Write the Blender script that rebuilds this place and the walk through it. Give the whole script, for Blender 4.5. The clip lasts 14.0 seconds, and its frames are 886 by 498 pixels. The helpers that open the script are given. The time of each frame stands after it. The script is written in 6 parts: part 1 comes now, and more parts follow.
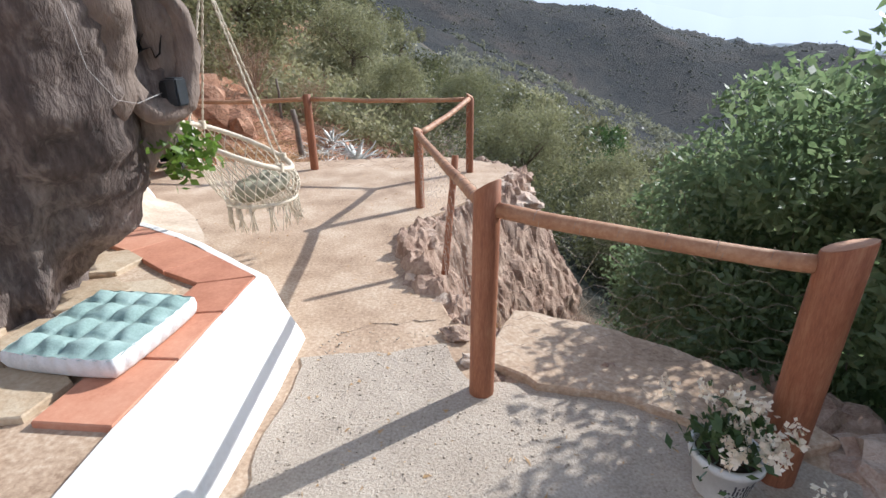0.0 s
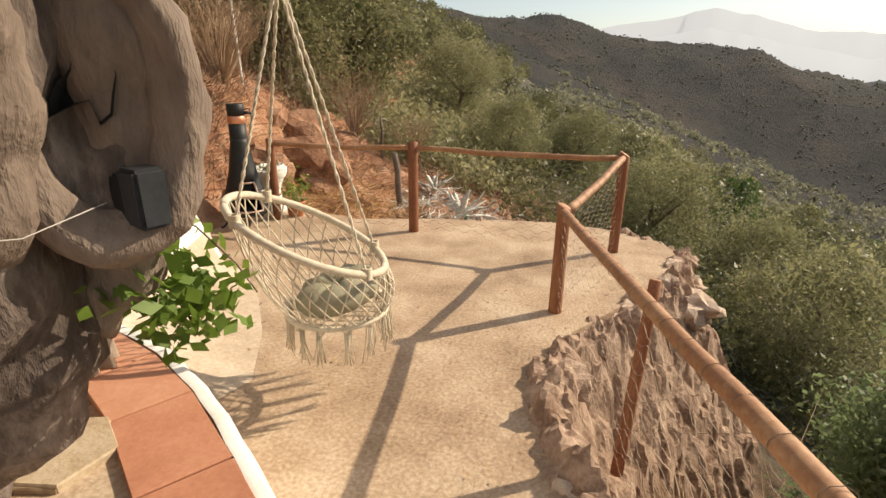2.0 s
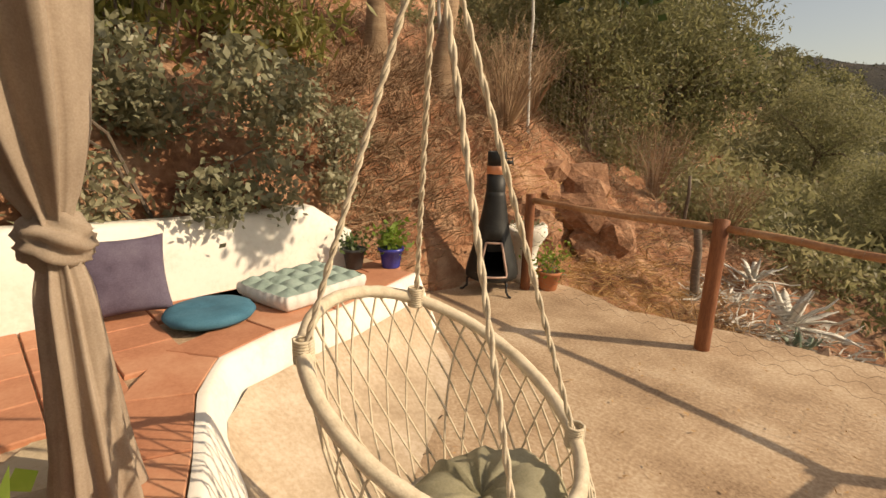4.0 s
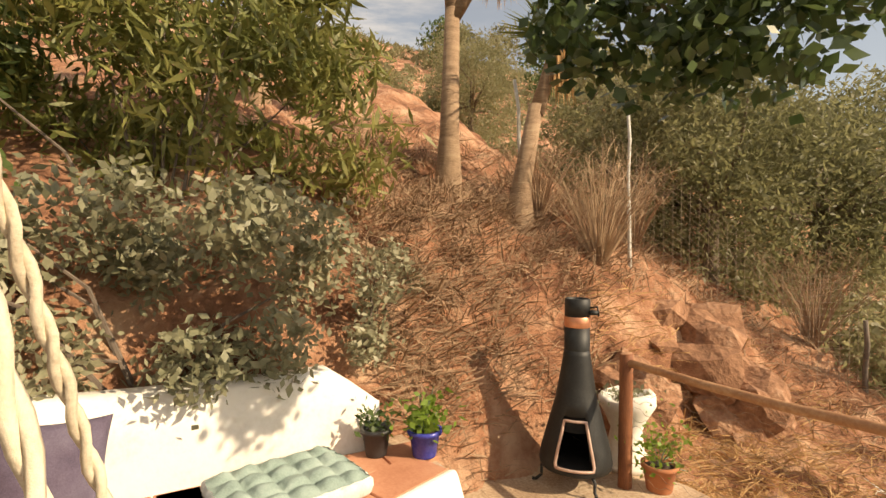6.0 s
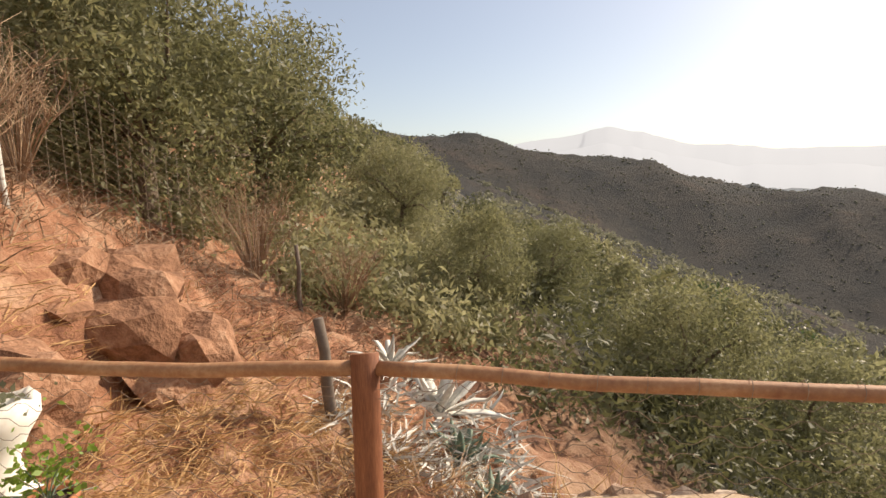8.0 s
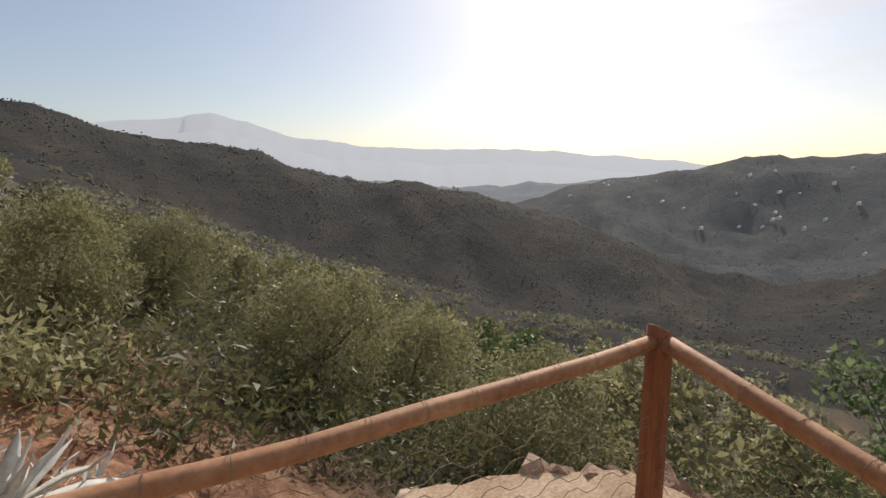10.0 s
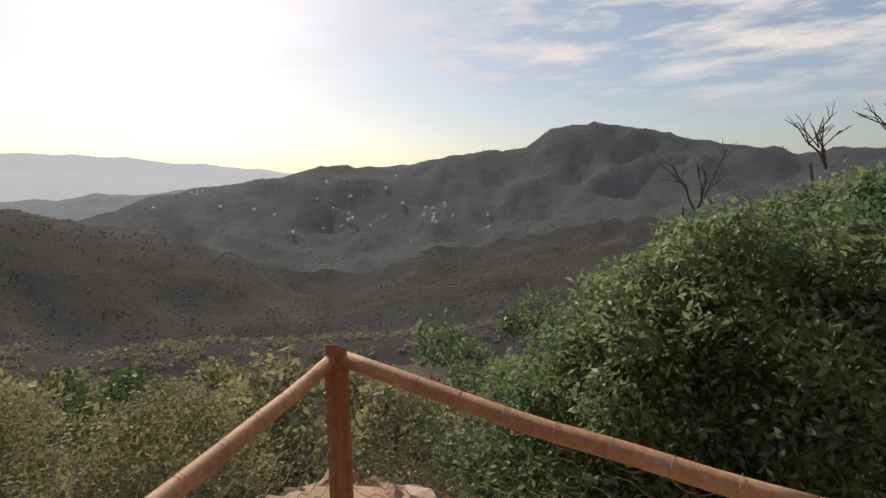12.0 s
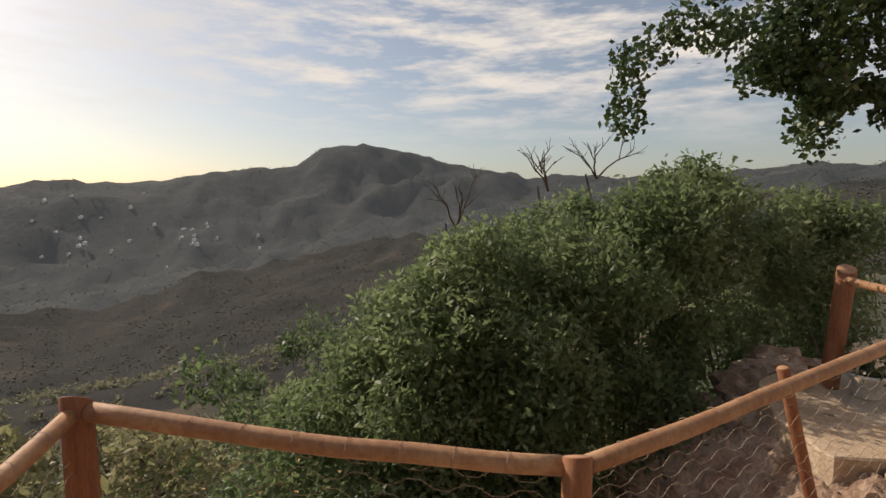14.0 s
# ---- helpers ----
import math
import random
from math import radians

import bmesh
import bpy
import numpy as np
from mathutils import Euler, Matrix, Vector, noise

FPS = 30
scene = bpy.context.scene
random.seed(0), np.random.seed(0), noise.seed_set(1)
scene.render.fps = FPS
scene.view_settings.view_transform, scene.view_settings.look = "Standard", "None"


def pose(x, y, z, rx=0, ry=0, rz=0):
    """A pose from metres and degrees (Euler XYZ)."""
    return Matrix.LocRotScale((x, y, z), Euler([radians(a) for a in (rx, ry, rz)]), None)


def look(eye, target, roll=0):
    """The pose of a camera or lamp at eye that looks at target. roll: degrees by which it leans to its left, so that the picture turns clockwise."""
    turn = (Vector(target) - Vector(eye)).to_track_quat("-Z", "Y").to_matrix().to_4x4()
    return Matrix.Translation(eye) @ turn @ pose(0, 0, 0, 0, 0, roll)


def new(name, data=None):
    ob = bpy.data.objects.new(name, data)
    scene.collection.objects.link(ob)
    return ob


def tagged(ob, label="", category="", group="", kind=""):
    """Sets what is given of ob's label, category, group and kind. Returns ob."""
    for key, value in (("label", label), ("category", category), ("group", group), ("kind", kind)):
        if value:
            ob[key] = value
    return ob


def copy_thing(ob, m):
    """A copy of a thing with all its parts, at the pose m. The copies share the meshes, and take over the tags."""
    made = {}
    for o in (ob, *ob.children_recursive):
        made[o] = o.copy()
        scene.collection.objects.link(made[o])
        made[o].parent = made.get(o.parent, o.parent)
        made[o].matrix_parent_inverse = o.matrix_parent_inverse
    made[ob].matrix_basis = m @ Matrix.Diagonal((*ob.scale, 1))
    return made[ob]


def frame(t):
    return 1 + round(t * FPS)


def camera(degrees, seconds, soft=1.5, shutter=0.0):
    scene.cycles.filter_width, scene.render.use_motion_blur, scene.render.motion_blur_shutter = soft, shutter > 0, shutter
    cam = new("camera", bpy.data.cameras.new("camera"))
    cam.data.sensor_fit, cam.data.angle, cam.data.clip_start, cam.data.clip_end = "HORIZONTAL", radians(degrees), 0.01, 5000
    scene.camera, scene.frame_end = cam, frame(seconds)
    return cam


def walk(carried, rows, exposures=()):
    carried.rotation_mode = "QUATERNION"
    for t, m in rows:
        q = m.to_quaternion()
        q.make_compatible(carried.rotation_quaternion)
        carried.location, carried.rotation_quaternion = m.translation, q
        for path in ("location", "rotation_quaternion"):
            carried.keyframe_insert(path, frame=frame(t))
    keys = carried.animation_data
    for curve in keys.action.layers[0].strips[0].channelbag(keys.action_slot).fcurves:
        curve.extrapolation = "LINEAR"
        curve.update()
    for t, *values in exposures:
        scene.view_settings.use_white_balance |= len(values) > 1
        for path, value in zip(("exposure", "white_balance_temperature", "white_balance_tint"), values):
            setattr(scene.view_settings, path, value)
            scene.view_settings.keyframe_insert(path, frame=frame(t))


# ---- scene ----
cam = camera(82.9, 14.0)
PATH = [
    (0, (0.41, -0.928, 1.686), (0.364, 0.917, 0.915), -0.8),
    (0.5, (0.234, -0.656, 1.68), (0.303, 1.134, 0.791), -2.7),
    (1, (0.024, -0.285, 1.689), (0.09, 1.514, 0.818), -2.9),
    (1.5, (-0.007, 0.213, 1.705), (-0.246, 2.041, 0.931), -1.1),
    (2, (-0.084, 0.681, 1.723), (-0.476, 2.529, 1.067), 0.4),
    (2.2, (-0.185, 0.854, 1.738), (-0.608, 2.711, 1.127), 0.3),
    (2.5, (-0.153, 1.085, 1.751), (-0.69, 2.918, 1.16), 0.8),
    (3, (-0.162, 1.525, 1.73), (-1.051, 3.221, 1.152), 1.6),
    (3.5, (-0.289, 1.846, 1.651), (-1.487, 3.336, 1.067), 1.5),
    (4.65, (-0.53, 2.42, 1.66), (-2.1, 3.6, 1.38), 1.2),
    (5.8, (-0.875, 3.001, 1.774), (-2.656, 3.909, 1.741), 0.8),
    (6, (-0.85, 3.121, 1.807), (-2.576, 4.13, 1.784), 0.6),
    (6.5, (-0.895, 3.433, 1.788), (-2.412, 4.736, 1.825), 1.2),
    (7, (-0.985, 3.719, 1.753), (-2.223, 5.288, 1.824), 2.0),
    (7.5, (-1.122, 4.04, 1.708), (-1.754, 5.938, 1.681), -0.9),
    (8, (-1.147, 4.273, 1.637), (-1.285, 6.253, 1.392), -1.1),
    (8.5, (-1.181, 4.507, 1.596), (-0.875, 6.465, 1.326), -0.5),
    (8.7, (-1.185, 4.57, 1.588), (-0.714, 6.492, 1.3), -0.3),
    (10.8, (-1.1, 5.086, 1.582), (0.532, 6.21, 1.312), -0.5),
    (11, (-1.081, 5.106, 1.578), (0.649, 6.071, 1.306), -0.7),
    (11.5, (-1.234, 5.11, 1.656), (0.67, 5.654, 1.38), -0.0),
    (12, (-1.283, 5.155, 1.673), (0.683, 5.413, 1.409), -0.6),
    (12.5, (-1.268, 5.197, 1.67), (0.717, 5.193, 1.424), -0.4),
    (13, (-1.282, 5.194, 1.671), (0.689, 4.937, 1.446), -0.4),
    (13.5, (-1.29, 5.183, 1.671), (0.639, 4.692, 1.468), -0.3),
    (14, (-1.299, 5.18, 1.667), (0.595, 4.567, 1.471), -0.3),
]
EXPOSURES = [(0, 0.68, 5600, 9), (0.8, 0.52, 6700, 10), (1.5, 0.45, 7400, 10), (2.5, 0.3, 8300, 12), (3.7, 0.02, 9200, 14), (5.8, 0.5, 9400, 13), (7, 0.6, 8600, 14), (8.7, 0.3, 7300, 14), (10.8, -0.18, 6900, 12), (14, -0.18, 7500, 13)]
walk(cam, [(t, look(eye, target, roll)) for t, eye, target, roll in PATH], EXPOSURES)

# ---- light: a low sun over the valley and a clear sky with thin cloud ----
SUN = Vector((0.684, 0.48, 0.56)).normalized()
sun = new("sun", bpy.data.lights.new("sun", "SUN"))
sun.data.energy, sun.data.angle, sun.data.color = 4.2, radians(0.6), (1.0, 0.93, 0.82)
sun.matrix_world = look((0, 0, 60), Vector((0, 0, 60)) - SUN)

world = bpy.data.worlds.new("sky")
scene.world = world
world.use_nodes = True
wn, wl = world.node_tree.nodes, world.node_tree.links
sky = wn.new("ShaderNodeTexSky")
sky.sky_type, sky.sun_disc = "NISHITA", False
sky.sun_elevation = math.asin(SUN.z)
sky.sun_rotation = math.atan2(SUN.x, SUN.y)
sky.air_density, sky.dust_density, sky.ozone_density = 1.0, 1.2, 2.2
tc = wn.new("ShaderNodeTexCoord")
mp = wn.new("ShaderNodeMapping")
mp.inputs["Scale"].default_value = (3.0, 3.0, 16.0)
cl = wn.new("ShaderNodeTexNoise")
cl.inputs["Scale"].default_value, cl.inputs["Detail"].default_value, cl.inputs["Roughness"].default_value = 2.2, 9, 0.62
cr = wn.new("ShaderNodeValToRGB")
cr.color_ramp.elements[0].position, cr.color_ramp.elements[1].position = 0.42, 0.64
# clouds lie in a band over the south-east, thinning out all round it
sep = wn.new("ShaderNodeSeparateXYZ")
band = wn.new("ShaderNodeMapRange")
band.inputs["From Min"].default_value, band.inputs["From Max"].default_value = 0.08, 0.22
side = wn.new("ShaderNodeMapRange")
side.inputs["From Min"].default_value, side.inputs["From Max"].default_value = 0.55, -0.1
mul = wn.new("ShaderNodeMath"); mul.operation = "MULTIPLY"
mul2 = wn.new("ShaderNodeMath"); mul2.operation = "MULTIPLY"
mixc = wn.new("ShaderNodeMix"); mixc.data_type = "RGBA"
mixc.inputs["B"].default_value = (7.2, 7.2, 7.3, 1)
bg = wn["Background"]
bg.inputs["Strength"].default_value = 0.12
wl.new(tc.outputs["Generated"], mp.inputs["Vector"])
wl.new(mp.outputs["Vector"], cl.inputs["Vector"])
wl.new(cl.outputs["Fac"], cr.inputs["Fac"])
wl.new(tc.outputs["Generated"], sep.inputs["Vector"])
wl.new(sep.outputs["Z"], band.inputs["Value"])
wl.new(sep.outputs["Y"], side.inputs["Value"])
wl.new(cr.outputs["Color"], mul.inputs[0]); wl.new(band.outputs["Result"], mul.inputs[1])
wl.new(mul.outputs[0], mul2.inputs[0]); wl.new(side.outputs["Result"], mul2.inputs[1])
wl.new(mul2.outputs[0], mixc.inputs["Factor"])
veil = wn.new("ShaderNodeMix"); veil.data_type = "RGBA"
veil.inputs["Factor"].default_value = 0.25
veil.inputs["B"].default_value = (4.0, 4.3, 4.9, 1)
wl.new(sky.outputs["Color"], veil.inputs["A"])
wl.new(veil.outputs["Result"], mixc.inputs["A"])
wl.new(mixc.outputs["Result"], bg.inputs["Color"])


# ---- materials ----
def mat(name, ramp, scale=6.0, rough=0.85, bump=0.3, fine=60.0, metal=0.0, stretch=(1, 1, 1), vary=0.0, dist=0.02, mixing=0.35, translucent=0.0, coords="Object"):
    """Two scales of noise over a colour ramp, with relief; vary shifts the tone from object to object."""
    m = bpy.data.materials.new(name)
    m.use_nodes = True
    n, l = m.node_tree.nodes, m.node_tree.links
    p = n["Principled BSDF"]
    p.inputs["Roughness"].default_value, p.inputs["Metallic"].default_value = rough, metal
    t = n.new("ShaderNodeTexCoord")
    mapping = n.new("ShaderNodeMapping"); mapping.inputs["Scale"].default_value = stretch
    l.new(t.outputs[coords], mapping.inputs["Vector"])
    big, small = n.new("ShaderNodeTexNoise"), n.new("ShaderNodeTexNoise")
    for node, sc, de in ((big, scale, 6), (small, fine, 4)):
        node.inputs["Scale"].default_value, node.inputs["Detail"].default_value, node.inputs["Roughness"].default_value = sc, de, 0.62
        l.new(mapping.outputs["Vector"], node.inputs["Vector"])
    mix = n.new("ShaderNodeMix")
    mix.inputs["Factor"].default_value = mixing
    l.new(big.outputs["Fac"], mix.inputs["A"]); l.new(small.outputs["Fac"], mix.inputs["B"])
    value = mix.outputs["Result"]
    if vary:
        info = n.new("ShaderNodeObjectInfo")
        add = n.new("ShaderNodeMath"); add.operation = "MULTIPLY_ADD"
        add.inputs[1].default_value = vary
        l.new(info.outputs["Random"], add.inputs[0])
        sub = n.new("ShaderNodeMath"); sub.operation = "SUBTRACT"; sub.inputs[1].default_value = vary / 2
        l.new(value, sub.inputs[0]); l.new(sub.outputs[0], add.inputs[2])
        value = add.outputs[0]
    r = n.new("ShaderNodeValToRGB")
    e = r.color_ramp.elements
    while len(e) < len(ramp):
        e.new(0.5)
    for i, c in enumerate(ramp):
        e[i].position = 0.3 + 0.4 * i / max(1, len(ramp) - 1)
        e[i].color = (*c, 1)
    l.new(value, r.inputs["Fac"]); l.new(r.outputs["Color"], p.inputs["Base Color"])
    if bump:
        b = n.new("ShaderNodeBump")
        b.inputs["Strength"].default_value, b.inputs["Distance"].default_value = bump, dist
        l.new(mix.outputs["Result"], b.inputs["Height"]); l.new(b.outputs["Normal"], p.inputs["Normal"])
    if translucent:
        tr = n.new("ShaderNodeBsdfTranslucent")
        ms = n.new("ShaderNodeMixShader"); ms.inputs[0].default_value = translucent
        l.new(r.outputs["Color"], tr.inputs["Color"])
        l.new(p.outputs[0], ms.inputs[1]); l.new(tr.outputs[0], ms.inputs[2])
        l.new(ms.outputs[0], n["Material Output"].inputs["Surface"])
    return m


CONCRETE = mat("concrete", [(0.17, 0.10, 0.058), (0.43, 0.305, 0.205), (0.66, 0.54, 0.41)], 1.6, 0.95, 0.5, 45, dist=0.012, mixing=0.45)
GRAVEL = mat("gravel_concrete", [(0.24, 0.19, 0.145), (0.42, 0.345, 0.27), (0.56, 0.48, 0.39)], 2.5, 0.95, 0.9, 75, dist=0.014, mixing=0.6)
PLASTER = mat("white_plaster", [(0.66, 0.62, 0.55), (0.80, 0.78, 0.73), (0.84, 0.82, 0.78)], 2.5, 0.9, 0.35, 30, dist=0.01)
SCREED = mat("pale_screed", [(0.32, 0.235, 0.16), (0.49, 0.385, 0.285), (0.66, 0.57, 0.47)], 2.2, 0.95, 0.5, 38, dist=0.012, mixing=0.4)
TERRACOTTA = mat("terracotta", [(0.38, 0.15, 0.085), (0.50, 0.22, 0.13), (0.58, 0.30, 0.19)], 4, 0.8, 0.25, 50, dist=0.006, vary=0.25)
FLAG = mat("flagstone", [(0.26, 0.19, 0.12), (0.42, 0.31, 0.20), (0.52, 0.42, 0.30)], 5, 0.9, 0.6, 40, dist=0.015, vary=0.3)
STONE = mat("red_stone", [(0.21, 0.125, 0.085), (0.44, 0.31, 0.23), (0.64, 0.52, 0.42)], 5, 0.95, 0.9, 35, dist=0.03, vary=0.3)
WOOD = mat("stained_wood", [(0.16, 0.055, 0.025), (0.27, 0.10, 0.045), (0.38, 0.18, 0.09)], 5, 0.7, 0.35, 40, stretch=(5, 5, 0.6), dist=0.006, vary=0.15)
RAILWOOD = mat("rail_wood", [(0.24, 0.10, 0.05), (0.36, 0.18, 0.09), (0.50, 0.30, 0.17)], 5, 0.65, 0.35, 40, dist=0.006)
WOODEND = mat("wood_end", [(0.36, 0.18, 0.10), (0.50, 0.28, 0.17)], 20, 0.8, 0.3)
BARK = mat("old_bark", [(0.018, 0.013, 0.011), (0.12, 0.090, 0.076), (0.36, 0.29, 0.245)], 3.0, 0.95, 1.0, 22, stretch=(1.6, 1.6, 0.55), dist=0.06)
BARE = mat("smooth_bark", [(0.10, 0.07, 0.055), (0.22, 0.165, 0.13), (0.34, 0.27, 0.22)], 2.0, 0.85, 1.0, 14, stretch=(1.6, 1.6, 0.6), dist=0.06)
TRUNK = mat("grey_bark", [(0.07, 0.05, 0.035), (0.17, 0.125, 0.09), (0.28, 0.22, 0.17)], 5, 0.95, 0.8, 30, stretch=(2, 2, 0.5), dist=0.03)
PALM = mat("palm_bark", [(0.16, 0.10, 0.06), (0.30, 0.20, 0.13), (0.40, 0.29, 0.19)], 4, 0.95, 0.8, 30, stretch=(1, 1, 5), dist=0.03)
ROPE = mat("cotton_rope", [(0.46, 0.38, 0.28), (0.62, 0.54, 0.42), (0.72, 0.65, 0.53)], 30, 0.95, 0.8, 180, dist=0.004)
IRON = mat("black_iron", [(0.012, 0.013, 0.014), (0.022, 0.024, 0.025), (0.04, 0.042, 0.042)], 8, 0.55, 0.15, 80, metal=0.3, dist=0.003)
COPPER = mat("copper_band", [(0.62, 0.26, 0.15), (0.78, 0.38, 0.24)], 10, 0.4, 0.1, 60, metal=0.7)
# near-black: soot in the hearth, painted shade in the trunk hole
SOOT_AND_SHADE = mat("soot_and_shade", [(0.004, 0.004, 0.004), (0.012, 0.011, 0.010)], 10, 1.0, 0.3)
PINKTRIM = mat("heated_trim", [(0.50, 0.33, 0.27), (0.68, 0.50, 0.43)], 14, 0.5, 0.1, 60, metal=0.4)
MUSLIN = mat("cream_muslin", [(0.34, 0.26, 0.20), (0.45, 0.36, 0.285), (0.55, 0.46, 0.38)], 5, 0.95, 0.4, 160, dist=0.003, translucent=0.25)
SAGE = mat("sage_cloth", [(0.15, 0.22, 0.20), (0.25, 0.34, 0.31), (0.34, 0.43, 0.40)], 7, 0.95, 0.5, 120, dist=0.006)
PIPING = mat("pale_cloth", [(0.48, 0.47, 0.45), (0.66, 0.64, 0.62), (0.74, 0.72, 0.70)], 9, 0.95, 0.5, 120, dist=0.006)
OLIVECLOTH = mat("olive_cloth", [(0.20, 0.19, 0.12), (0.32, 0.30, 0.21), (0.40, 0.38, 0.28)], 7, 0.95, 0.5, 140, dist=0.005)
BLUECLOTH = mat("blue_cloth", [(0.02, 0.09, 0.15), (0.035, 0.15, 0.23), (0.06, 0.20, 0.29)], 7, 0.9, 0.4, 120, dist=0.005)
PURPLECLOTH = mat("plum_cloth", [(0.060, 0.045, 0.075), (0.105, 0.085, 0.13), (0.15, 0.13, 0.18)], 6, 0.9, 0.5, 120, dist=0.006)
BLUEPOT = mat("blue_glaze", [(0.02, 0.03, 0.20), (0.04, 0.05, 0.33), (0.07, 0.08, 0.42)], 6, 0.25, 0.1)
DARKPOT = mat("dark_plastic", [(0.02, 0.02, 0.022), (0.05, 0.05, 0.052)], 6, 0.5, 0.1)
CLAYPOT = mat("clay_pot", [(0.36, 0.13, 0.06), (0.50, 0.20, 0.10)], 6, 0.85, 0.2)
WHITEPOT = mat("white_enamel", [(0.55, 0.53, 0.49), (0.74, 0.72, 0.68)], 6, 0.45, 0.1)
INK = mat("dark_ink", [(0.05, 0.045, 0.05), (0.10, 0.09, 0.10)], 6, 0.6, 0.0)
SOIL = mat("soil", [(0.03, 0.02, 0.014), (0.08, 0.055, 0.04)], 20, 1.0, 0.8)
WIRE = mat("rusty_wire", [(0.20, 0.14, 0.10), (0.36, 0.29, 0.23)], 20, 0.6, 0.0, metal=0.2)
LAMPGREY = mat("grey_plastic", [(0.02, 0.022, 0.025), (0.045, 0.048, 0.054)], 8, 0.35, 0.1)
CABLE = mat("pale_cable", [(0.40, 0.37, 0.34), (0.50, 0.47, 0.44)], 8, 0.6, 0.0)
EARTH = mat("red_earth", [(0.11, 0.050, 0.028), (0.31, 0.16, 0.095), (0.52, 0.33, 0.22)], 2.2, 1.0, 1.0, 18, dist=0.08)
STRAW = mat("straw", [(0.34, 0.19, 0.08), (0.52, 0.33, 0.16), (0.64, 0.46, 0.26)], 6, 0.9, 0.2, 40, vary=0.2, translucent=0.2)
DRY = mat("dry_twigs", [(0.20, 0.12, 0.075), (0.36, 0.24, 0.155), (0.52, 0.39, 0.26)], 3, 0.95, 0.2, 30, vary=0.2)
DEADWOOD = mat("dead_wood", [(0.10, 0.075, 0.06), (0.20, 0.16, 0.13)], 6, 0.95, 0.5, 30)
SILVER = mat("bleached_leaf", [(0.36, 0.35, 0.31), (0.56, 0.55, 0.51), (0.70, 0.69, 0.66)], 6, 0.7, 0.3, 30)
AGAVE = mat("agave_leaf", [(0.07, 0.12, 0.09), (0.14, 0.20, 0.15), (0.22, 0.28, 0.20)], 4, 0.6, 0.2, 30)


def leaf(name, ramp, t=0.4, rough=0.5):
    ramp = [tuple(1.25 * v for v in c) for c in ramp]
    return mat(name, ramp, 0.9, rough, 0.0, 9.0, vary=0.18, mixing=0.5, translucent=t)


OLIVE = leaf("olive_leaf", [(0.10, 0.104, 0.046), (0.20, 0.195, 0.10), (0.31, 0.285, 0.17)], 0.58)
GREEN = leaf("green_leaf", [(0.030, 0.055, 0.018), (0.070, 0.112, 0.034), (0.125, 0.17, 0.058)], 0.42)
MASTIC = leaf("mastic_leaf", [(0.062, 0.094, 0.044), (0.135, 0.185, 0.085), (0.24, 0.28, 0.15)], 0.58, 0.5)
CAROB = leaf("carob_leaf", [(0.018, 0.034, 0.012), (0.040, 0.070, 0.024), (0.075, 0.115, 0.04)], 0.3, 0.35)
FRESH = leaf("fresh_leaf", [(0.08, 0.14, 0.02), (0.16, 0.25, 0.04), (0.28, 0.35, 0.07)], 0.45)
PALELEAF = leaf("pale_leaf", [(0.075, 0.086, 0.05), (0.20, 0.20, 0.125), (0.36, 0.34, 0.24)], 0.32)
LONGLEAF = leaf("long_leaf", [(0.05, 0.075, 0.02), (0.14, 0.155, 0.045), (0.28, 0.25, 0.085)])
FLOWER = leaf("cream_flower", [(0.52, 0.40, 0.26), (0.70, 0.60, 0.46), (0.80, 0.76, 0.66)], 0.3)
FARLEAF = leaf("grove_leaf", [(0.085, 0.094, 0.060), (0.14, 0.142, 0.096), (0.20, 0.19, 0.13)], 0.6)
BUSHLEAF = leaf("scrub_leaf", [(0.060, 0.066, 0.028), (0.115, 0.115, 0.052), (0.19, 0.165, 0.085)], 0.45)


# ---- helpers for meshes ----
def obj(name, bm, material, parent=None, smooth=False, **tags):
    me = bpy.data.meshes.new(name)
    bm.normal_update()
    bm.to_mesh(me)
    bm.free()
    for mm in (material if isinstance(material, (list, tuple)) else [material]):
        me.materials.append(mm)
    if smooth:
        me.polygons.foreach_set("use_smooth", [True] * len(me.polygons))
    ob = new(name, me)
    if parent is not None:
        ob.parent = parent
    return tagged(ob, **tags)


def arrays(name, verts, faces, material, parent=None, smooth=False, **tags):
    me = bpy.data.meshes.new(name)
    v, f = np.asarray(verts, dtype=np.float32).reshape(-1, 3), np.asarray(faces, dtype=np.int32)
    me.vertices.add(len(v)); me.vertices.foreach_set("co", v.ravel())
    k = f.shape[1]
    me.loops.add(f.size); me.loops.foreach_set("vertex_index", f.ravel())
    me.polygons.add(len(f)); me.polygons.foreach_set("loop_start", np.arange(len(f), dtype=np.int32) * k)
    if smooth:
        me.polygons.foreach_set("use_smooth", np.ones(len(f), dtype=bool))
    me.update(calc_edges=True); me.validate()
    me.materials.append(material)
    ob = new(name, me)
    if parent is not None:
        ob.parent = parent
    return tagged(ob, **tags)


def empty(name, place=(0, 0, 0), **tags):
    ob = new(name)
    ob.location = place
    return tagged(ob, **tags)


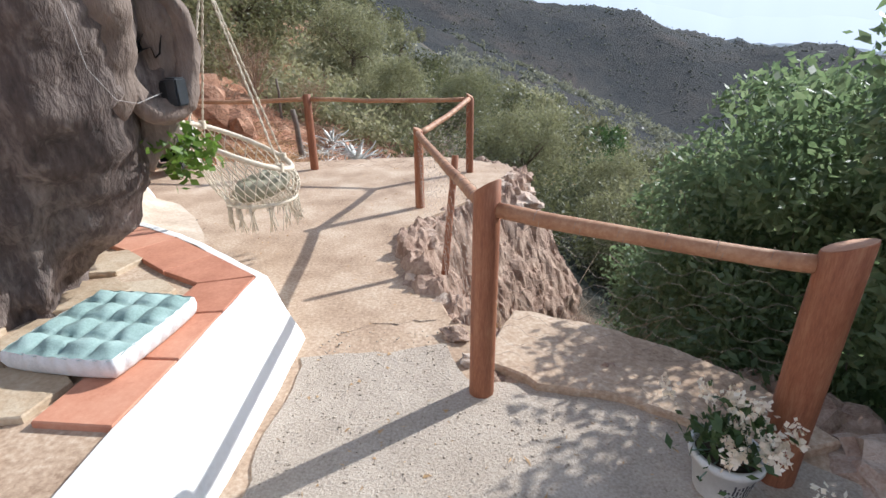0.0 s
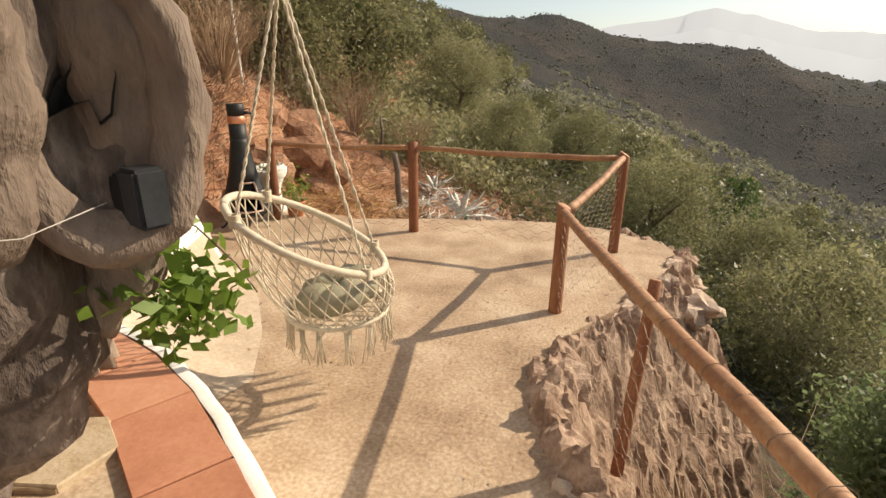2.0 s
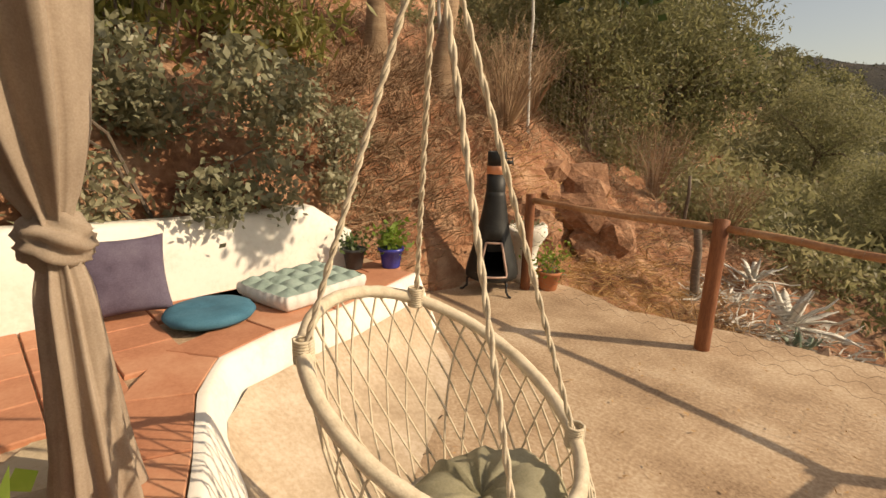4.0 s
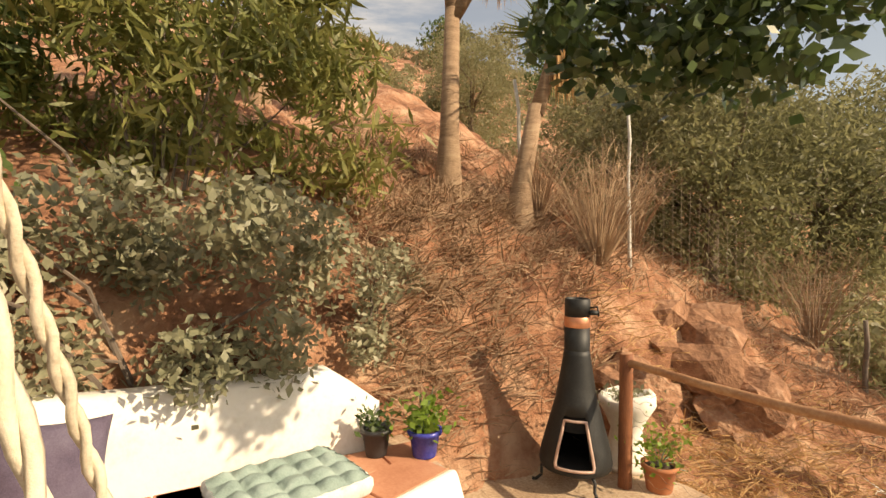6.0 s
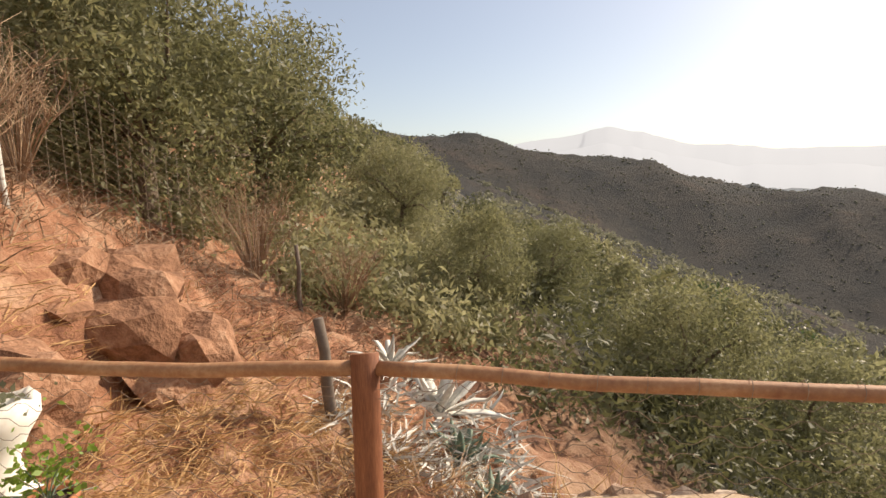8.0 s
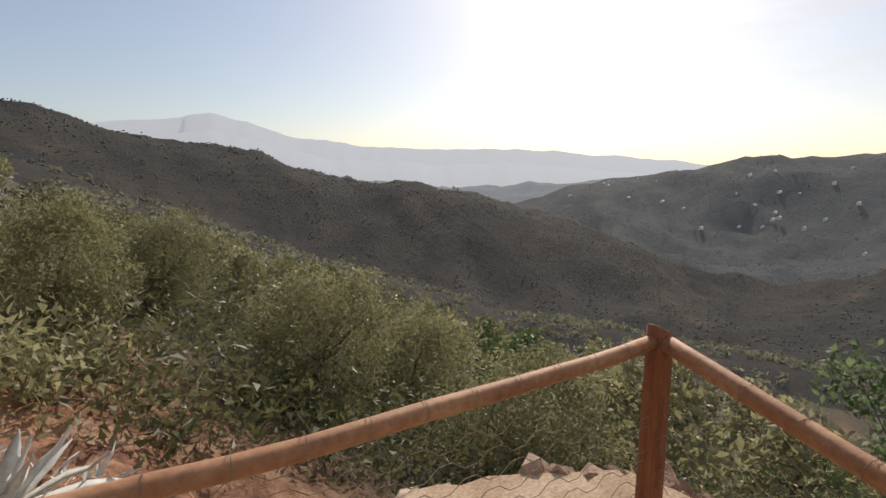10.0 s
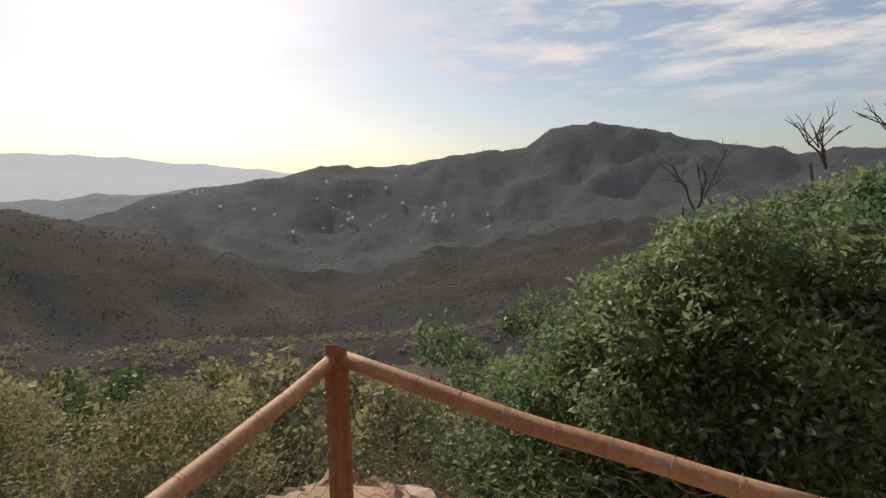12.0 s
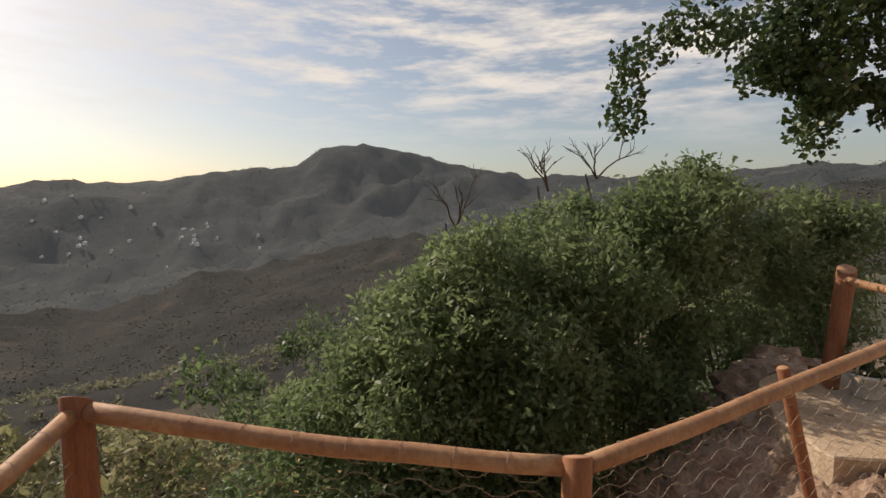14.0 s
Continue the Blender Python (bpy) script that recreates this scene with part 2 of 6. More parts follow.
def tube(bm, pts, radii, sides=8, cap=True, rough=0.0, seed=0):
    """A tube along points with a radius at each; rough knobs its surface."""
    pts = [Vector(p) for p in pts]
    rings, up, last = [], Vector((0.13, 0.21, 0.97)).normalized(), None
    for i, p in enumerate(pts):
        d = (pts[min(i + 1, len(pts) - 1)] - pts[max(i - 1, 0)]).normalized()
        a = d.cross(up) if last is None else last - d * d.dot(last)
        if a.length < 0.2:
            a = d.cross(Vector((1, 0, 0.1)))
        a.normalize()
        last = a
        b = d.cross(a)
        r = radii[i] if isinstance(radii, (list, tuple)) else radii
        ring = []
        for k in range(sides):
            w = 2 * math.pi * k / sides
            q = math.cos(w) * a + math.sin(w) * b
            rr = r
            if rough:
                rr *= 1 + rough * noise.noise(Vector((q.x * 1.3 + seed, q.y * 1.3, q.z * 1.3)) + p * 1.6) + 0.5 * rough * noise.noise((p + q * r) * 7)
            ring.append(bm.verts.new(p + q * rr))
        rings.append(ring)
    for i in range(len(rings) - 1):
        for k in range(sides):
            bm.faces.new((rings[i][k], rings[i][(k + 1) % sides], rings[i + 1][(k + 1) % sides], rings[i + 1][k]))
    if cap:
        bm.faces.new(rings[0][::-1]); bm.faces.new(rings[-1])
    return rings


def lathe(bm, profile, sides=24, centre=(0, 0, 0)):
    rings = []
    for r, z in profile:
        rings.append([bm.verts.new((centre[0] + r * math.cos(2 * math.pi * k / sides), centre[1] + r * math.sin(2 * math.pi * k / sides), centre[2] + z)) for k in range(sides)])
    for i in range(len(rings) - 1):
        for k in range(sides):
            bm.faces.new((rings[i][k], rings[i][(k + 1) % sides], rings[i + 1][(k + 1) % sides], rings[i + 1][k]))
    return rings


def prism(bm, outline, z0, z1, inset=0.0):
    """A slab on an outline (counter-clockwise), its top drawn in by inset."""
    n = len(outline)
    c = Vector((sum(p[0] for p in outline) / n, sum(p[1] for p in outline) / n))
    low = [bm.verts.new((p[0], p[1], z0)) for p in outline]
    mid = [bm.verts.new((p[0], p[1], z1 - inset)) for p in outline]
    top = []
    for p in outline:
        d = Vector(p[:2]) - c
        q = c + d * (1 - inset / max(d.length, 0.01))
        top.append(bm.verts.new((q.x, q.y, z1)))
    for a, b in ((low, mid), (mid, top)):
        for k in range(n):
            bm.faces.new((a[k], a[(k + 1) % n], b[(k + 1) % n], b[k]))
    bm.faces.new(top); bm.faces.new(low[::-1])
    bm.normal_update()


def rock_mesh(seed, detail=2, flat=0.8, jag=0.35):
    """A jagged stone about 1 across."""
    bm = bmesh.new()
    bmesh.ops.create_icosphere(bm, subdivisions=detail, radius=0.5)
    for v in bm.verts:
        d = v.co.normalized()
        k = 1 + jag * noise.noise(d * 1.7 + Vector((seed * 7.3, 0, 0))) + jag * 0.6 * noise.noise(d * 4 + Vector((0, seed * 5.1, 0)))
        v.co = Vector((d.x * k, d.y * k, d.z * k * flat)) * 0.5
        v.co = Vector([round(c * 7) / 7 * 0.35 + c * 0.65 for c in v.co])
    return bm


def leaves(centres, size, rng, slim=0.4, droop=0.0, out=None):
    """Four-cornered leaves, one at each centre, facing all ways: verts and faces."""
    n = len(centres)
    axis = rng.normal(size=(n, 3))
    if out is not None:
        axis = axis * 0.7 + out
    axis[:, 2] -= droop
    axis /= np.linalg.norm(axis, axis=1)[:, None] + 1e-9
    other = rng.normal(size=(n, 3))
    wide = np.cross(axis, other)
    wide /= np.linalg.norm(wide, axis=1)[:, None] + 1e-9
    s = size * rng.uniform(0.6, 1.3, size=(n, 1))
    a, c = centres - axis * s * 0.5, centres + axis * s * 0.5
    b, d = centres + wide * s * slim * 0.5 - axis * s * 0.05, centres - wide * s * slim * 0.5 - axis * s * 0.05
    return np.stack([a, b, c, d], axis=1).reshape(-1, 3), np.arange(4 * n).reshape(-1, 4)


def crown_points(rng, clumps, per, spread):
    """Points gathered in clumps: clumps is a list of centre and radius."""
    cs = []
    for c, r in clumps:
        d = rng.normal(size=(per, 3))
        d /= np.linalg.norm(d, axis=1)[:, None]
        d *= (rng.uniform(0.25, 1, size=(per, 1)) ** 0.5) * r * (1 + spread * rng.normal(size=(per, 1)))
        cs.append(np.array(c) + d)
    return np.concatenate(cs)


def tree(name, seed, height, radius, material, size, clump_count, per, trunk_mat, slim=0.4, low=0.25, tags=None, limbs=6, trunk_r=0.12, flat=0.75):
    """A tree: tapered trunk, limbs that reach into the clumps, and leaves."""
    rng = np.random.default_rng(seed)
    root = empty(name, **(tags or {}))
    clumps = []
    for i in range(clump_count):
        w, u = rng.uniform(0, 2 * math.pi), rng.uniform(0, 1) ** 0.5
        h = rng.uniform(low, 1.0)
        k = radius * u * (1 - 0.55 * abs(h - 0.55) / 0.5)
        clumps.append(((k * math.cos(w), k * math.sin(w), height * h), radius * rng.uniform(0.18, 0.36)))
    bm = bmesh.new()
    lean = Vector((rng.normal() * 0.15, rng.normal() * 0.15, 0)) * height
    fork = Vector((lean.x * 0.3, lean.y * 0.3, height * 0.35))
    tube(bm, [(0, 0, -0.6), (0, 0, 0), fork * 0.5 + Vector((0.04, 0, 0)), fork], [trunk_r * 1.5, trunk_r * 1.2, trunk_r, trunk_r * 0.8], 9, rough=0.25, seed=seed)
    for i in range(min(limbs, clump_count)):
        c = Vector(clumps[i][0])
        m = fork.lerp(c, 0.5) + Vector((rng.normal(), rng.normal(), 0.6)) * radius * 0.08
        tube(bm, [fork * 0.9, m, c], [trunk_r * 0.55, trunk_r * 0.35, trunk_r * 0.08], 6, rough=0.2, seed=i)
    obj("trunk", bm, trunk_mat, root, True)
    pts = crown_points(rng, clumps, per, 0.15)
    pts[:, 2] *= 1.0
    v, f = leaves(pts, size, rng, slim)
    arrays("foliage", v, f, material, root)
    return root


# ---- the lie of the land ----
def table(b, rows):
    return np.interp(b, [r[0] for r in rows], [r[1] for r in rows])


def near_height(x, y):
    """The slope falls across x; a steep earth bank stands behind the terrace."""
    bank = np.interp(x, [-120, -60, -40, -20, -9, -6.2, -5.2, -4.5, -4.15, -3.95, -3.3, -2, 0, 1.2, 2.2, 6, 30, 100, 200], [30, 26, 18.5, 9.5, 4.3, 2.75, 2.1, 1.35, 0.7, 0.0, -0.15, -0.35, -1.0, -1.8, -2.6, -4.6, -15, -43, -80])
    soft = np.interp(x, [-120, -60, -40, -20, -9, -6, -4.5, -3, -1, 1, 6, 30, 100, 200], [30, 26, 18.5, 8.5, 3.0, 1.5, 0.7, -0.1, -0.75, -1.7, -4.6, -15, -43, -80])
    k = np.clip((y - 7.2) / 3.5, 0, 1)
    k = k * k * (3 - 2 * k)
    return bank * (1 - k) + soft * k


R150 = [(-180, 3), (-120, 10), (-90, 12), (-40, 9), (-20, 7), (-8, 2.5), (2, -3), (12, -6), (22, -10), (45, -18), (75, -19), (110, -16), (140, -8), (180, 3)]
R280 = [(-180, 4), (-90, 12), (-40, 9), (-20, 7), (-8, 3), (0, 0), (10, -4), (22, -9), (45, -15), (75, -17), (100, -14), (140, -4), (180, 4)]
R450 = [(-180, 4), (-90, 12), (-40, 9), (-20, 7.5), (-8, 5.4), (-3.5, 5.2), (0, 5.3), (8.5, 3.6), (18, 2.0), (24.3, 0.6), (28.6, -0.6), (33.4, -0.4), (39, -2.3), (45, -4), (50, -5.1), (55, -6.7), (60, -8.4), (66, -12.5), (70, -14.6), (81, -11), (100, -8), (125, -3), (142, 0), (180, 4)]
R800 = [(-180, 3), (-40, 5), (0, 3), (20, -0.8), (30, -2.2), (45, -5), (55, -7), (66, -8.2), (75, -8), (85, -6), (100, -3.5), (120, -0.5), (142, 1), (180, 3)]
R1500 = [(-180, 3), (-40, 4), (0, 2), (20, -2.5), (45, -4.6), (49.5, -3.6), (52, -1.7), (55, -1.0), (61, -0.2), (68.6, 1.5), (77, 1.8), (87, 3), (91, 3.5), (94, 4.9), (97, 5.9), (103.5, 5.3), (112, 3.4), (118, 2.5), (124, 2), (137, 2.3), (150, 2.6), (180, 3)]
R2300 = [(-180, 1), (-40, 1), (0, -0.5), (45, -1.2), (68, 0), (97, 2), (140, 1), (180, 1)]


def land(b, r):
    """Height at bearing b (degrees from +y towards +x) and distance r from the terrace."""
    x, y = -0.5 + r * np.sin(np.radians(b)), 4.0 + r * np.cos(np.radians(b))
    near = near_height(x, y)
    ks = np.array([150.0, 280.0, 450.0, 800.0, 1500.0, 2300.0])
    hs = np.array([k * np.tan(np.radians(table(b, t))) for k, t in zip(ks, (R150, R280, R450, R800, R1500, R2300))])
    i = np.clip(np.searchsorted(ks, r) - 1, 0, 4)
    u = np.clip((r - ks[i]) / (ks[i + 1] - ks[i]), 0, 1)
    u = u * u * (3 - 2 * u)
    far = hs[i] * (1 - u) + hs[i + 1] * u + 1.6
    w = min(1.0, max(0.0, (r - 45) / 105))
    w = w * w * (3 - 2 * w)
    h = near * (1 - w) + far * w
    p = Vector((x, y, 0))
    if r > 60:
        q = Vector((x / (r + 500) * 9, y / (r + 500) * 9, r / 900))
        q.x += r / 700
        gully = 0.9 * abs(noise.noise(q * 0.8)) + 0.62 * abs(noise.noise(q * 1.9)) + 0.30 * abs(noise.noise(q * 4.3))
        h += ((0.44 - gully) * r * float(np.interp(r, [60, 420, 520, 700, 1150, 1500], [0.05, 0.035, 0.05, 0.068, 0.068, 0.02])) + noise.fractal(p / 150, 0.9, 2.1, 5) * r * 0.004) * min(1, (r - 60) / 200)
    else:
        h += 0.05 * noise.noise(p * 1.1) * min(1.0, r / 4)
    if r < 40:
        lift = 1.0 if x < -4.2 or y > 7.0 or x > 2.0 else 0.15
        h += lift * (0.16 * noise.fractal(p * 1.3, 0.8, 2.0, 4) + 0.10 * noise.noise(p * 4))
    return x, y, float(h)


def height_at(x, y):
    dx, dy = x + 0.5, y - 4.0
    return land(math.degrees(math.atan2(dx, dy)), max(0.2, math.hypot(dx, dy)))[2]


# ---- ground: one sheet to the horizon ----
def build_ground():
    nb = 480
    rs = [0.01] + list(np.concatenate([np.arange(0.4, 14, 0.22), np.geomspace(14, 2400, 150)]))
    verts, faces = [], []
    for r in rs:
        for k in range(nb):
            verts.append(land(360.0 * k / nb - 180, r))
    for i in range(len(rs) - 1):
        for k in range(nb):
            a, b = i * nb + k, i * nb + (k + 1) % nb
            faces.append((a, b, b + nb, a + nb))
    m = bpy.data.materials.new("hillside")
    m.use_nodes = True
    n, l = m.node_tree.nodes, m.node_tree.links
    p = n["Principled BSDF"]
    p.inputs["Roughness"].default_value = 1.0
    t = n.new("ShaderNodeTexCoord")

    def noise_node(scale, detail=6):
        q = n.new("ShaderNodeTexNoise")
        q.inputs["Scale"].default_value, q.inputs["Detail"].default_value, q.inputs["Roughness"].default_value = scale, detail, 0.65
        l.new(t.outputs["Object"], q.inputs["Vector"])
        return q

    def ramp(src, stops):
        q = n.new("ShaderNodeValToRGB")
        while len(q.color_ramp.elements) < len(stops):
            q.color_ramp.elements.new(0.5)
        for e, (pos, c) in zip(q.color_ramp.elements, stops):
            e.position, e.color = pos, (*c, 1)
        l.new(src, q.inputs["Fac"])
        return q

    # aerial haze put into bluish tints and emission, stronger on each farther sheet
    far = []
    for name, tint, haze_glow, strength in (("spur", [(0.018, 0.020, 0.019), (0.040, 0.036, 0.030), (0.095, 0.068, 0.050), (0.24, 0.15, 0.10)], (0.62, 0.64, 0.70, 1), 0.034), ("valley_side", [(0.022, 0.027, 0.030), (0.040, 0.043, 0.043), (0.070, 0.062, 0.054), (0.16, 0.105, 0.075)], (0.60, 0.66, 0.74, 1), 0.070), ("valley_plain", [(0.05, 0.06, 0.07), (0.07, 0.08, 0.085), (0.10, 0.10, 0.10), (0.15, 0.14, 0.13)], (0.66, 0.74, 0.84, 1), 0.19)):
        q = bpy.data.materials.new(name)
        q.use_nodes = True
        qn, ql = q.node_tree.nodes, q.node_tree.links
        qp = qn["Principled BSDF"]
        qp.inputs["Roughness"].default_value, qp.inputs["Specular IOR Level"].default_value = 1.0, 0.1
        qp.inputs["Emission Color"].default_value, qp.inputs["Emission Strength"].default_value = haze_glow, strength
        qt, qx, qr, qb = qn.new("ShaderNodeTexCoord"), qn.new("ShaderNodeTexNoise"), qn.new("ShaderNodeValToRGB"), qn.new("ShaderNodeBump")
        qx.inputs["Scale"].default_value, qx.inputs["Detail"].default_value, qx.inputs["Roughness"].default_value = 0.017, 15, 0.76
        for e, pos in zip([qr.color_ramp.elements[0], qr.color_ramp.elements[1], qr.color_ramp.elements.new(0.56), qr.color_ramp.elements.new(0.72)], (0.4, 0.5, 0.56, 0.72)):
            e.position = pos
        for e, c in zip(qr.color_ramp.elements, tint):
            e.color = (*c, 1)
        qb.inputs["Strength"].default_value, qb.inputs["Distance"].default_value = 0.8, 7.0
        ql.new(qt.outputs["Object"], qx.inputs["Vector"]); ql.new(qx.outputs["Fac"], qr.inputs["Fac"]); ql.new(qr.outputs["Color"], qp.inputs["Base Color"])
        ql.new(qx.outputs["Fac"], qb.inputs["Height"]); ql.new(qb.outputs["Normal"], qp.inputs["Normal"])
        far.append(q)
    earth = ramp(noise_node(1.6, 9).outputs["Fac"], [(0.36, (0.14, 0.055, 0.030)), (0.5, (0.37, 0.175, 0.10)), (0.64, (0.56, 0.35, 0.23))])
    scrub = ramp(noise_node(0.018, 14).outputs["Fac"], [(0.38, (0.026, 0.030, 0.020)), (0.49, (0.046, 0.046, 0.030)), (0.57, (0.090, 0.070, 0.046)), (0.68, (0.26, 0.14, 0.085))])
    # bare earth near the terrace, scrub further off down the slope
    ln = n.new("ShaderNodeVectorMath"); ln.operation = "DOT_PRODUCT"
    ln.inputs[1].default_value = (1.0, 0.35, 0.0)
    l.new(t.outputs["Object"], ln.inputs[0])
    mr = n.new("ShaderNodeMapRange")
    mr.inputs["From Min"].default_value, mr.inputs["From Max"].default_value = 1.5, 6.0
    l.new(ln.outputs["Value"], mr.inputs["Value"])
    mx = n.new("ShaderNodeMix"); mx.data_type = "RGBA"
    l.new(mr.outputs["Result"], mx.inputs["Factor"])
    l.new(earth.outputs["Color"], mx.inputs["A"]); l.new(scrub.outputs["Color"], mx.inputs["B"])
    l.new(mx.outputs["Result"], p.inputs["Base Color"])
    b = n.new("ShaderNodeBump")
    b.inputs["Strength"].default_value, b.inputs["Distance"].default_value = 1.0, 0.12
    l.new(noise_node(5, 10).outputs["Fac"], b.inputs["Height"]); l.new(b.outputs["Normal"], p.inputs["Normal"])
    # the near hillside; then its spur, the valley's far side and the plain, with painted haze
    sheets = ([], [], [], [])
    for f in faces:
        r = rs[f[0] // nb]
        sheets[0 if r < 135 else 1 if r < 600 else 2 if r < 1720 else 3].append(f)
    for sheet, material, name, label, category in zip(sheets, [m] + far, ("ground", "backdrop_spur", "backdrop_valley_side", "backdrop_plain"), ("red earth hillside falling into the valley", "dark scrub-covered spur with faint painted haze below the terrace", "ribbed mountain side with painted haze across the valley", "pale plain with painted haze at the valley mouth"), ("ground", "hill", "mountain", "plain")):
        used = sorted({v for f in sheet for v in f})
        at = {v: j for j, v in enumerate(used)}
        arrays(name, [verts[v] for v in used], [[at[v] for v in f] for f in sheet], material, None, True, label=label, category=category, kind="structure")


build_ground()


def far_hills():
    """The last hills, their distance haze painted in as pale emission."""
    rows = [(-180, 1), (-60, 1.5), (-20, 3), (2, 4.2), (7, 4.9), (14, 6.0), (17.5, 5.2), (21, 4.2), (26, 3.4), (34.6, 2.8), (42.8, 2.9), (50, 2.7), (66.6, 1.2), (80, 0.9), (180, 1)]
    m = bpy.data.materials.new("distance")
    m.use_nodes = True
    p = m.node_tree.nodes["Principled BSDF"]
    # haze painted as a bluish base colour and even pale emission
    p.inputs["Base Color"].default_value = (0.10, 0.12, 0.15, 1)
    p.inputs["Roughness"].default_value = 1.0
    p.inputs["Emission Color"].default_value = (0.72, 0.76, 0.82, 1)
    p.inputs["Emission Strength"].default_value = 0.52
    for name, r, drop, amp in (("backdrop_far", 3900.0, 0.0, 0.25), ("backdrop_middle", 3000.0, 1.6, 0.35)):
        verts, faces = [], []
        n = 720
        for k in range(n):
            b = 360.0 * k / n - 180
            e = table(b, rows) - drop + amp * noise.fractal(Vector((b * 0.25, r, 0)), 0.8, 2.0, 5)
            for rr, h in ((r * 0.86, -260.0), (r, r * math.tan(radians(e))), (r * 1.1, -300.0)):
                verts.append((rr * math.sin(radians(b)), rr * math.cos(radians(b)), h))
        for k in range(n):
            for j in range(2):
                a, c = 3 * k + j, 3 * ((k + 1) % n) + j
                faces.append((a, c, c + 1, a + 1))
        arrays(name, verts, faces, m, None, True, label="far blue hills with painted haze beyond the valley", category="hills", kind="structure")


far_hills()

# ---- terrace ----
EDGE = [(1.75, -3.6), (2.3, -1.0), (2.25, 0.55), (1.85, 1.15), (1.25, 1.42), (0.72, 1.62), (0.42, 1.9), (0.33, 2.2), (0.14, 2.5), (-0.02, 3.0), (0.0, 3.45), (0.12, 3.9), (0.35, 4.25), (0.7, 4.7), (1.05, 5.3), (1.25, 5.9), (1.2, 6.3), (0.8, 6.6), (0.15, 6.85), (-0.75, 6.78), (-1.7, 6.62), (-2.4, 6.45), (-3.1, 6.65), (-3.6, 6.6), (-4.1, 6.2), (-4.2, 4.4), (-4.2, -3.6)]


def jitter_line(line, step, amount, seed):
    out = []
    for (x0, y0), (x1, y1) in zip(line, line[1:]):
        n = max(1, int(math.hypot(x1 - x0, y1 - y0) / step))
        for i in range(n):
            x, y = x0 + (x1 - x0) * i / n, y0 + (y1 - y0) * i / n
            d = amount * noise.noise(Vector((x * 3, y * 3, seed))) + amount * 0.6 * noise.noise(Vector((x * 9, y * 9, seed)))
            out.append((x + d, y + d * 0.7))
    out.append(line[-1])
    return out


def build_floor():
    from_edge = jitter_line(EDGE, 0.12, 0.07, 2.0)
    bm = bmesh.new()
    prism(bm, from_edge, -0.42, 0.0, 0.015)
    bmesh.ops.triangulate(bm, faces=[f for f in bm.faces if len(f.verts) > 4])
    obj("floor", bm, CONCRETE, None, label="sandy worn concrete terrace floor with cracks and ragged edge", category="floor", kind="structure")
    # rough gravelly lower end of the terrace, a thin worn screed
    bm = bmesh.new()
    line = [(-0.45, -3.4), (1.7, -3.4), (2.2, -1.0), (2.15, 0.5), (1.6, 1.0), (1.0, 1.18), (0.5, 1.3), (0.35, 1.62), (0.05, 1.55), (-0.45, 1.5)]
    prism(bm, jitter_line(line + [line[0]], 0.1, 0.05, 5.0)[:-1], -0.05, 0.012, 0.008)
    bmesh.ops.triangulate(bm, faces=[f for f in bm.faces if len(f.verts) > 4])
    obj("pavement", bm, GRAVEL, None, label="rough gravelly concrete path at the terrace entrance", category="paving", kind="structure")
    # raised kerb that runs out to the leaning post
    bm = bmesh.new()
    kerb = [(0.55, 1.42), (0.85, 1.2), (1.2, 1.1), (1.5, 0.92), (1.75, 0.7), (2.1, 0.8), (1.95, 1.2), (1.65, 1.5), (1.25, 1.78), (0.8, 1.95)]
    prism(bm, jitter_line(kerb + [kerb[0]], 0.08, 0.035, 8.0)[:-1], -2.2, 0.055, 0.012)
    bmesh.ops.triangulate(bm, faces=[f for f in bm.faces if len(f.verts) > 4])
    obj("kerb", bm, CONCRETE, None, label="low cracked concrete kerb at the terrace edge", category="kerb", kind="structure")


build_floor()


